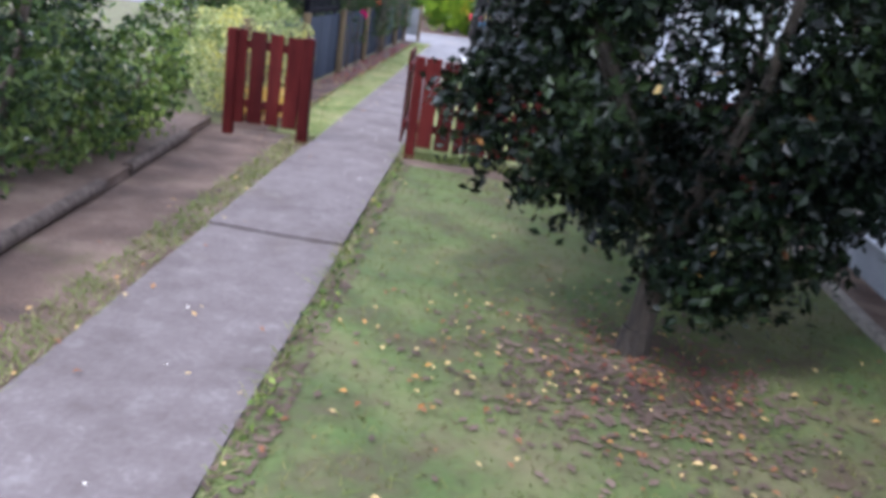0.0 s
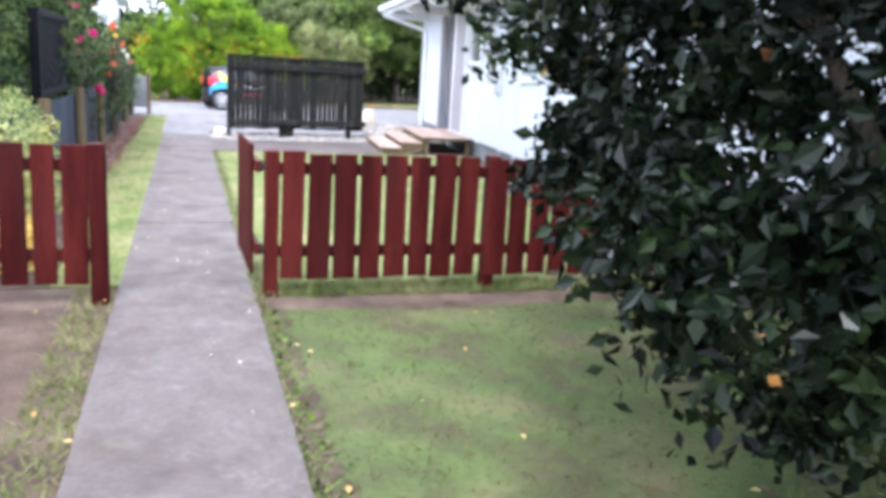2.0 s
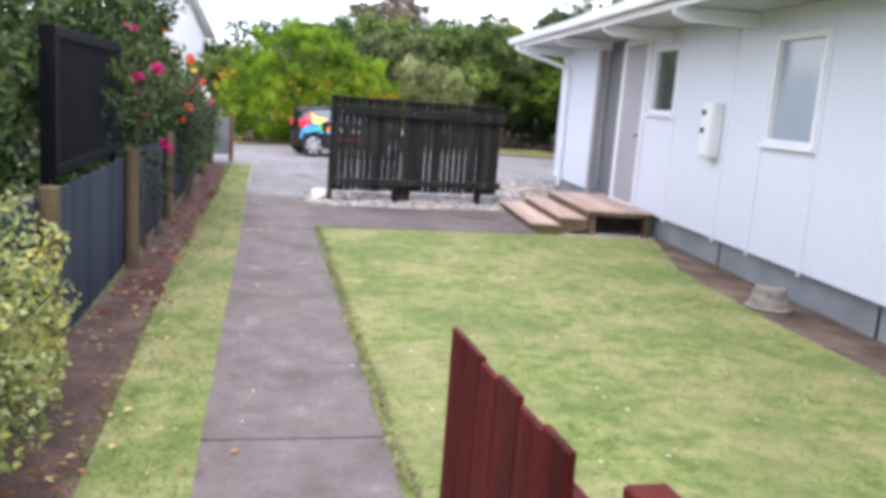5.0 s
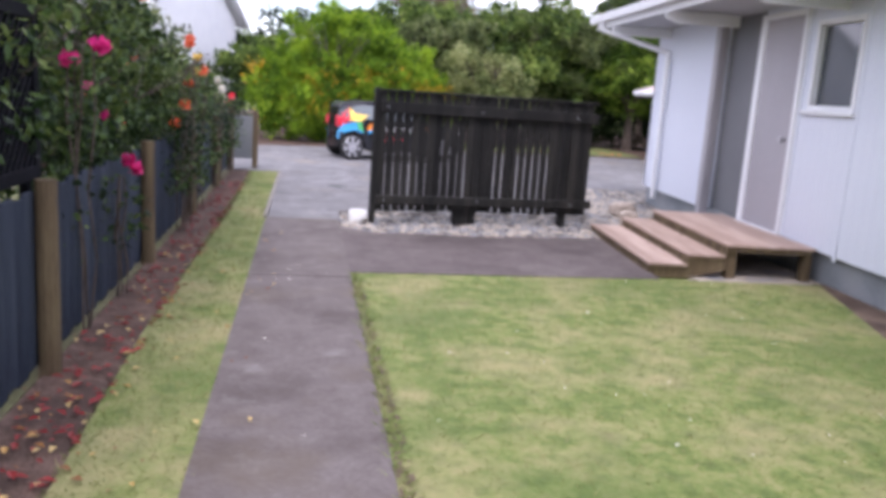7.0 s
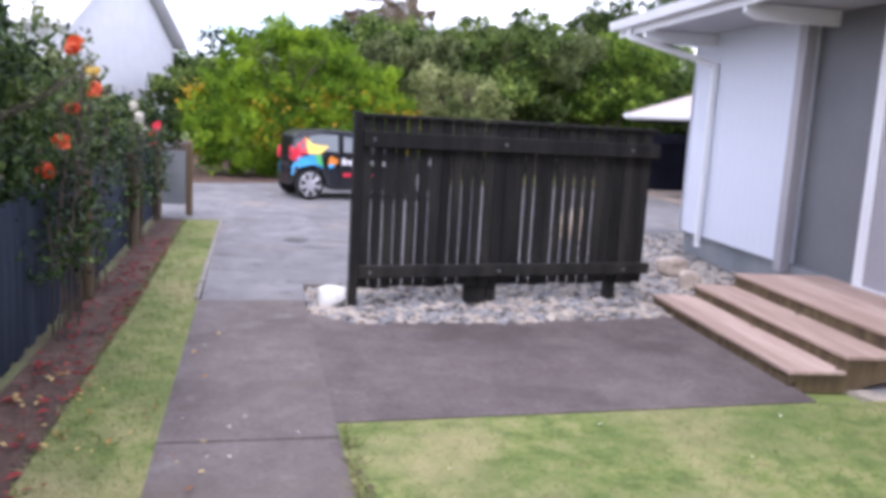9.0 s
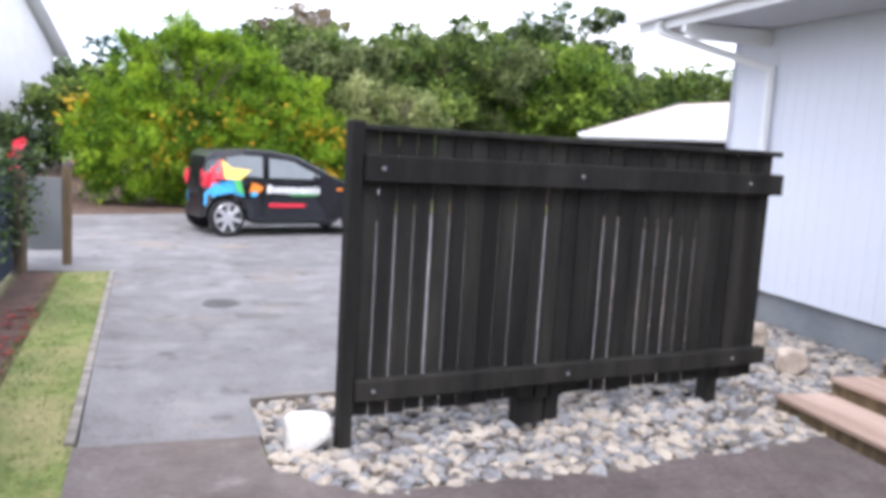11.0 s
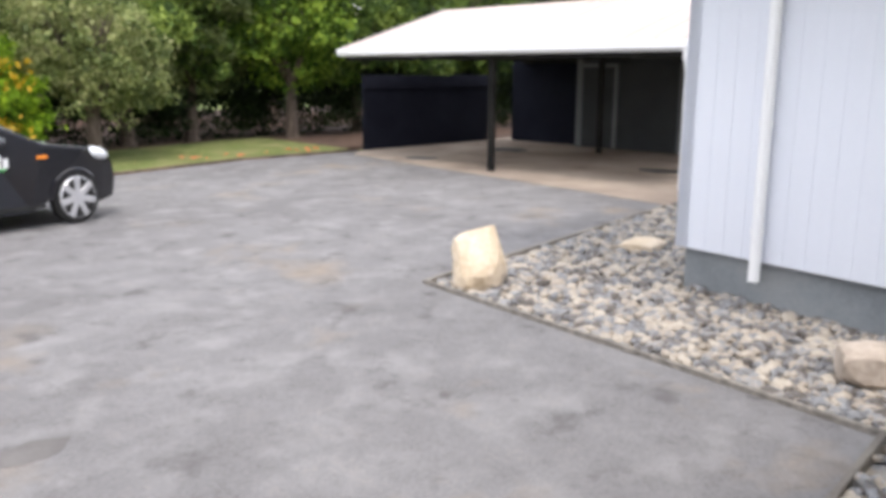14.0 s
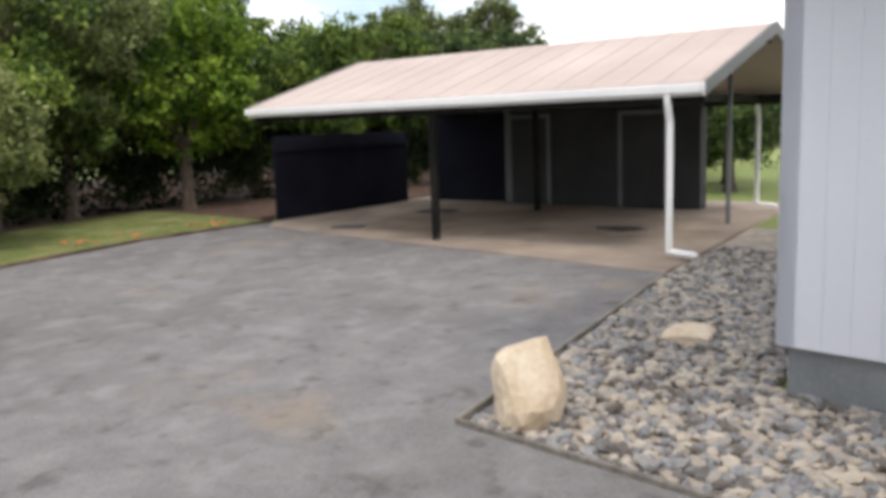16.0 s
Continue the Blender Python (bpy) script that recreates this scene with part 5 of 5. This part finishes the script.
def boulder(name, x, y, sx, sy, sz, mat, label, seed, turn=0, sub=2, rough=0.45, lean=0):
    rng = random.Random(seed)
    bm = bmesh.new()
    bmesh.ops.create_icosphere(bm, subdivisions=sub, radius=0.5)
    off = Vector((rng.uniform(0, 50), rng.uniform(0, 50), rng.uniform(0, 50)))
    for v in bm.verts:
        v.co *= 1 + rough * noise.noise(v.co * 1.5 + off)
        v.co = Vector((max(-0.4, min(0.42, v.co.x)), max(-0.42, min(0.4, v.co.y)), max(-0.42, min(0.44, v.co.z))))
    bmesh.ops.transform(bm, matrix=pose(0, 0, sz * 0.45, 0, lean, turn) @ Matrix.Diagonal((sx, sy, sz, 1)), verts=bm.verts)
    ob = part(name, bm, mat)
    ob.matrix_basis = pose(x, y, -0.02)
    return tagged(ob, label, "boulder")


bm = bmesh.new()
bmesh.ops.create_icosphere(bm, subdivisions=3, radius=0.5)
for v in bm.verts:
    c = v.co
    c *= 1 + 0.3 * noise.noise(c * 2.1 + Vector((3, 8, 1))) + 0.1 * noise.noise(c * 6)
    # flat broken faces of the rock
    for nrm, dist in (((0.5, -0.75, 0.45), 0.33), ((-0.8, -0.3, 0.5), 0.36), ((0.1, 0.25, 0.96), 0.4), ((0.85, 0.4, 0.3), 0.37), ((0, 0, -1), 0.36)):
        nv = Vector(nrm).normalized()
        over = c.dot(nv) - dist
        if over > 0:
            c -= nv * over * 0.93
    v.co = Vector((c.x * 0.46 + c.z * 0.14, c.y * 0.42, c.z * 0.54 + 0.19))
ob = part("boulder", bm, M_BOULDER)
ob.matrix_basis = pose(3.96, 17.82, -0.02, 0, 0, 25)
tagged(ob, "cream-coloured rough boulder on the gravel corner", "boulder")
boulder("boulder", 0.2, 13.68, 0.26, 0.24, 0.2, M_WHITESTONE, "white rounded stone at the screen fence foot", 5, 0, 3)
boulder("boulder", 4.0, 15.1, 0.4, 0.34, 0.26, M_TANROCK, "tan boulder on the gravel by the screen fence", 7, 30, 3)
boulder("boulder", 3.82, 14.44, 0.3, 0.26, 0.22, M_TANROCK, "tan boulder on the gravel by the screen fence", 8, 60, 3)
boulder("boulder", 5.9, 17.75, 0.5, 0.42, 0.1, M_BOULDER, "flat tan stone slab lying on the gravel", 9, 10, 3)

GRAVEL = [(0.03, 13.44), (0.36, 13.07), (1.5, 13.1), (3.05, 13.26), (3.35, 13.0), (4.55, 13.0), (5.08, 16.9), (11.9, 17.6), (11.9, 19.3), (8.12, 18.88), (3.68, 18.0), (3.45, 14.78), (0.06, 14.36)]
rng = random.Random(17)
bed = tagged(new("river_stones"), "grey river stones spread beside house and screen fence", "stones", kind="stuff")
kinds = [stone_mesh(k) for k in range(8)]
spots = []
while len(spots) < 10500:
    x, y = rng.uniform(0, 10), rng.uniform(13, 19.3)
    if inside(x, y, GRAVEL):
        spots.append((x, y, rng.uniform(0.04, 0.075 + 0.055 * rng.random() ** 2), rng.uniform(0, 360), rng.uniform(-25, 25)))
spots.sort(key=lambda q: (q[0] - 1.5) ** 2 + (q[1] - 14.3) ** 2)
allv, allf, base = [], [], 0
tmpl = []
for me in kinds:
    co = np.zeros(len(me.vertices) * 3)
    me.vertices.foreach_get("co", co)
    tmpl.append((co.reshape(-1, 3), np.array([tuple(p.vertices) for p in me.polygons])))
for i, (x, y, s, a, b) in enumerate(spots):
    m = pose(x, y, -0.02 + s * 0.14, b, b * 0.7, a) @ Matrix.Diagonal((s * 1.15, s * 0.9, s, 1))
    if i < 300:
        share("stone", kinds[i % 8], bed, m)
    else:
        co, fa = tmpl[i % 8]
        M = np.array(m)
        allv.append(co @ M[:3, :3].T + M[:3, 3])
        allf.append(fa + base)
        base += len(co)
raw("stones", np.concatenate(allv), np.concatenate(allf), M_STONES, bed)["kind"] = "stuff"


def edging(pts, z0, z1, width, mat, label, name="edging_board"):
    bm = bmesh.new()
    for (xa, ya), (xb, yb) in zip(pts, pts[1:]):
        d = Vector((xb - xa, yb - ya, 0))
        box(bm, 0, d.length, -width / 2, width / 2, z0, z1, 0.003, pose(xa, ya, 0, 0, 0, math.degrees(math.atan2(d.y, d.x))))
    return tagged(part(name, bm, mat), label, "edging", kind="structure")


edging([(0.02, 14.39), (3.39, 14.79), (3.62, 18.07)], -0.08, 0.025, 0.03, M_OLD, "weathered timber edging board round the gravel")
edging([(3.64, 18.09), (8.1, 18.92)], -0.08, 0.012, 0.03, M_OLD, "weathered timber edging board round the gravel")
edging([(-0.855, 13.9), (-0.845, 18.8)], -0.08, 0.012, 0.045, M_OLD, "pale edging strip between grass and driveway")
edging([(0.24, 25.05), (2.4, 25.61), (4.4, 26.01), (6.8, 26.66), (9.4, 26.76)], -0.08, 0.04, 0.05, M_SOIL, "low edge between driveway and lawn")


def garden_log(a, b, r, label):
    bm = bmesh.new()
    p, q = Vector((*a, 0)), Vector((*b, 0))
    lift = Vector((0, 0, r * 0.7))
    cyl(bm, p + lift, q + lift, r * 1.05, r * 0.9, 10)
    ob = part("garden_log", bm, M_TRUNK)
    return tagged(ob, label, "log")


garden_log((-1.55, -5.5), (-1.57, -1.75), 0.045, "grey weathered log edging the raised bed")
garden_log((-1.57, -1.7), (-1.68, 0.05), 0.045, "grey weathered log edging the raised bed")
garden_log((-1.72, 0.55), (-1.82, 2.0), 0.045, "grey weathered log edging the raised bed")
edging([(3.0, -8), (3.14, -0.4), (3.25, 1.2)], -0.08, 0.05, 0.06, M_OLD, "grey timber edging of the bed by the house")


def meter_box():
    t = thing("meter_box", pose(*at_house(4.1, 0.0, 1.17), 0, 0, HOUSE_TURN), "white electricity meter box on the house wall", "meter box")
    part("case", boxed(-0.13, -0.006, 0, 0.28, 0, 0.62, 0.01), M_TRIM, t)
    part("lid", boxed(-0.145, -0.131, 0.02, 0.26, 0.02, 0.6, 0.005), M_TRIM, t)
    for z in (0.3, 0.5):
        part("meter_window", boxed(-0.152, -0.146, 0.15, 0.25, z - 0.03, z + 0.03, 0.002), M_GLASS, t)
    bm = bmesh.new()
    cyl(bm, (-0.03, 0.14, 0), (-0.03, 0.14, -0.05), 0.016, seg=8)
    part("conduit", bm, M_TRIM, t)


meter_box()


def pot():
    bm = bmesh.new()
    prof = [(0.13, 0.0), (0.19, 0.0), (0.2, 0.03), (0.175, 0.05), (0.13, 0.2), (0.1, 0.205), (0.09, 0.19)]
    n = 20
    rings = [[bm.verts.new((r * math.cos(i * math.tau / n), r * math.sin(i * math.tau / n), z)) for i in range(n)] for r, z in prof]
    for a, b in zip(rings, rings[1:]):
        for i in range(n):
            bm.faces.new((a[i], a[(i + 1) % n], b[(i + 1) % n], b[i]))
    bm.faces.new(rings[-1])
    ob = part("plant_pot", bm, M_OLD)
    ob.matrix_basis = pose(3.78, 7.63, -0.018)
    tagged(ob, "pale concrete pot upside down beside the house", "pot")


pot()


def gully():
    t = thing("waste_pipe", pose(*at_house(0.75, 0.0, 0), 0, 0, HOUSE_TURN), "grey waste pipe and pinkish gully by the foundation", "pipe")
    bm = bmesh.new()
    cyl(bm, (-0.02, 0, 0.16), (-0.02, 0, -0.02), 0.025, seg=10)
    cyl(bm, (0.06, 0, 0.15), (-0.02, 0, 0.15), 0.025, seg=10)
    part("pipe", bm, M_CHAR, t)
    part("gully_box", boxed(-0.12, 0.02, -0.32, -0.14, -0.05, 0.02, 0.01), M_BOULDER, t)


gully()


def end_panel():
    t = thing("letterbox", pose(-1.55, 19.2, 0, 0, 0, 8), "pale grey letterbox board on dark posts at the driveway", "letterbox")
    part("board", boxed(-0.18, 0.2, -0.02, 0.02, 0.15, 0.9, 0.005), M_STORETRIM, t)
    for x in (-0.23, 0.25):
        part("post", boxed(x - 0.045, x + 0.045, -0.045, 0.045, -0.1, 1.0, 0.005), M_POST, t)


end_panel()


# ---- grass blades, fallen leaves and petals ----
def blades(name, n, region, h0, h1, seed, label, poly=None, mat=None):
    rng = np.random.default_rng(seed)
    x0, x1, y0, y1 = region
    c = np.stack([rng.uniform(x0, x1, n), rng.uniform(y0, y1, n)], 1)
    if poly:
        c = c[np.array([inside(x, y, poly) for x, y in c])]
    n = len(c)
    a = rng.uniform(0, math.tau, n)
    h = rng.uniform(h0, h1, n)
    w = 0.004 + h * 0.06
    lean = rng.normal(0, 1.1, (n, 2)) * h[:, None]
    z = np.full(n, -0.016)
    A = np.stack([c[:, 0] - np.cos(a) * w, c[:, 1] - np.sin(a) * w, z], 1)
    B = np.stack([c[:, 0] + np.cos(a) * w, c[:, 1] + np.sin(a) * w, z], 1)
    C = np.stack([c[:, 0] + lean[:, 0], c[:, 1] + lean[:, 1], z + h], 1)
    v = np.stack([A, B, C], 1).reshape(-1, 3)
    ob = raw(name, v, np.arange(3 * n).reshape(n, 3), mat or M_BLADE)
    return tagged(ob, label, "grass", kind="stuff")


blades("grass", 22000, (0, 3.3, -6, 2.3), 0.01, 0.03, 1, "short mown grass of the near lawn", [(0.0, -6), (3.0, -6), (3.2, 0.0), (3.4, 2.1), (2.2, 2.24), (1.0, 2.15), (0.0, 2.25)], M_TURFBLADE)
blades("grass", 36000, (0, 4.4, 2.8, 11.2), 0.01, 0.03, 2, "short mown grass of the front lawn", [(0.02, 2.85), (3.38, 2.8), (3.5, 7.0), (3.7, 9.2), (4.35, 11.15), (2.9, 11.2), (0.02, 11.12)])
blades("grass", 20000, (-1.35, -0.85, 2.9, 18.7), 0.01, 0.032, 3, "grass of the narrow verge")
blades("grass", 3500, (-1.1, -0.85, -5, 2.9), 0.015, 0.045, 4, "patchy grass beside the path", None)
blades("grass", 2200, (-0.01, 0.06, -6, 11.1), 0.02, 0.06, 5, "grass tufts along the path edge")
blades("grass", 4000, (0.1, 3.6, 2.55, 2.85), 0.02, 0.08, 6, "long grass under the picket fence")
blades("grass", 14000, (0.3, 9.3, 25.1, 28.5), 0.02, 0.06, 7, "grass of the strip beyond the driveway", [(0.24, 25.15), (2.4, 25.7), (4.4, 26.1), (6.8, 26.75), (9.3, 26.85), (9.4, 29.3), (4, 28.5), (0.24, 26.5)])


def litter(name, n, region, size, mat, seed, label, category, z=0.002, spread=None):
    rng = np.random.default_rng(seed)
    if spread:
        c = np.stack([rng.normal(spread[0], spread[2], n), rng.normal(spread[1], spread[2], n)], 1)
    else:
        x0, x1, y0, y1 = region
        c = np.stack([rng.uniform(x0, x1, n), rng.uniform(y0, y1, n)], 1)
    a = rng.uniform(0, math.tau, n)
    L = size * rng.uniform(0.6, 1.4, n)
    d = np.stack([np.cos(a), np.sin(a), np.zeros(n)], 1) * L[:, None]
    s = np.stack([-np.sin(a), np.cos(a), np.zeros(n)], 1) * L[:, None] * 0.55
    o = np.stack([c[:, 0], c[:, 1], np.full(n, z)], 1)
    up = np.zeros((n, 3))
    up[:, 2] = L * (0.02 if "soil" in name else 0.25)
    v = np.stack([o - d * 0.5, o + s * 0.5 + up, o + d * 0.5 + up * 0.5, o - s * 0.5 + up * 0.8], 1).reshape(-1, 3)
    return tagged(raw(name, v, np.arange(4 * n).reshape(n, 4), mat), label, category, kind="stuff")


litter("fallen_leaves", 240, None, 0.034, M_FALLEN, 1, "yellow and brown leaves fallen under the tree", "leaves", 0.012, (1.45, -1.7, 0.7))
litter("fallen_leaves", 170, None, 0.035, material("russet_leaf", [(0.12, 0.03, 0.02), (0.2, 0.06, 0.03)], 0.8, bump=0), 21, "russet dead leaves round the tree foot", "leaves", 0.01, (1.65, -1.5, 0.3))
litter("fallen_leaves", 110, (0.0, 3.2, -5, 2.2), 0.035, M_FALLEN, 2, "scattered pale leaves on the near lawn", "leaves", 0.012)
litter("fallen_leaves", 140, (-1.3, -0.6, -5, 13), 0.035, M_FALLEN, 3, "orange leaves along the path edge", "leaves", 0.012)
litter("fallen_petals", 420, (-1.68, -1.3, 7, 17), 0.055, material("red_petal", [(0.16, 0.014, 0.014), (0.3, 0.03, 0.026)], 0.7, bump=0), 4, "dark red petals fallen along the fence foot", "petals", 0.002)
litter("fallen_leaves", 240, (-1.72, -1.2, 3, 12), 0.045, M_FALLEN, 5, "dry brown leaves at the hedge foot", "leaves", 0.004)
litter("fallen_petals", 26, (-0.75, -0.05, -4, 13), 0.02, M_WHITEPETAL, 6, "white petals scattered on the path", "petals", 0.02)
litter("fallen_leaves", 14, (5.0, 9.0, 26.85, 27.3), 0.16, M_ORANGE, 7, "orange flower heads along the lawn edge", "leaves", 0.05)

# dark crumbs stand for bare soil and the tree's shadow together
litter("soil_crumbs", 1500, None, 0.05, M_SOIL, 11, "bare brown earth and painted tree shadow round the trunk", "soil", 0.002, (1.6, -1.6, 0.42))
litter("soil_crumbs", 1100, (0.0, 0.15, -5, 2.3), 0.04, M_SOIL, 12, "bare earth along the path edge", "soil", -0.004)
litter("soil_crumbs", 700, (0.0, 0.08, 2.8, 11), 0.03, M_SOIL, 13, "bare earth along the path edge", "soil", -0.004)
litter("soil_crumbs", 500, (0.2, 3.4, 2.15, 2.4), 0.035, M_SOIL, 14, "loose earth at the lawn edge by the fence", "soil", -0.004)
litter("lawn_daisies", 70, (0.2, 3.4, 3, 11), 0.022, M_WHITEPETAL, 15, "small white daisies in the lawn", "flowers", 0.02)
wr = np.random.default_rng(31)
wc = np.stack([np.abs(wr.normal(0.05, 0.05, 150)), wr.uniform(-2.6, 2.2, 150), wr.uniform(0.0, 0.03, 150)], 1)
wv, wf = leaves(wr, wc, 0.04, 0.2, 0.6)
tagged(raw("edge_weeds", wv, wf, M_MIDLEAF), "green broad-leaved weeds along the path edge", "weeds", kind="stuff")
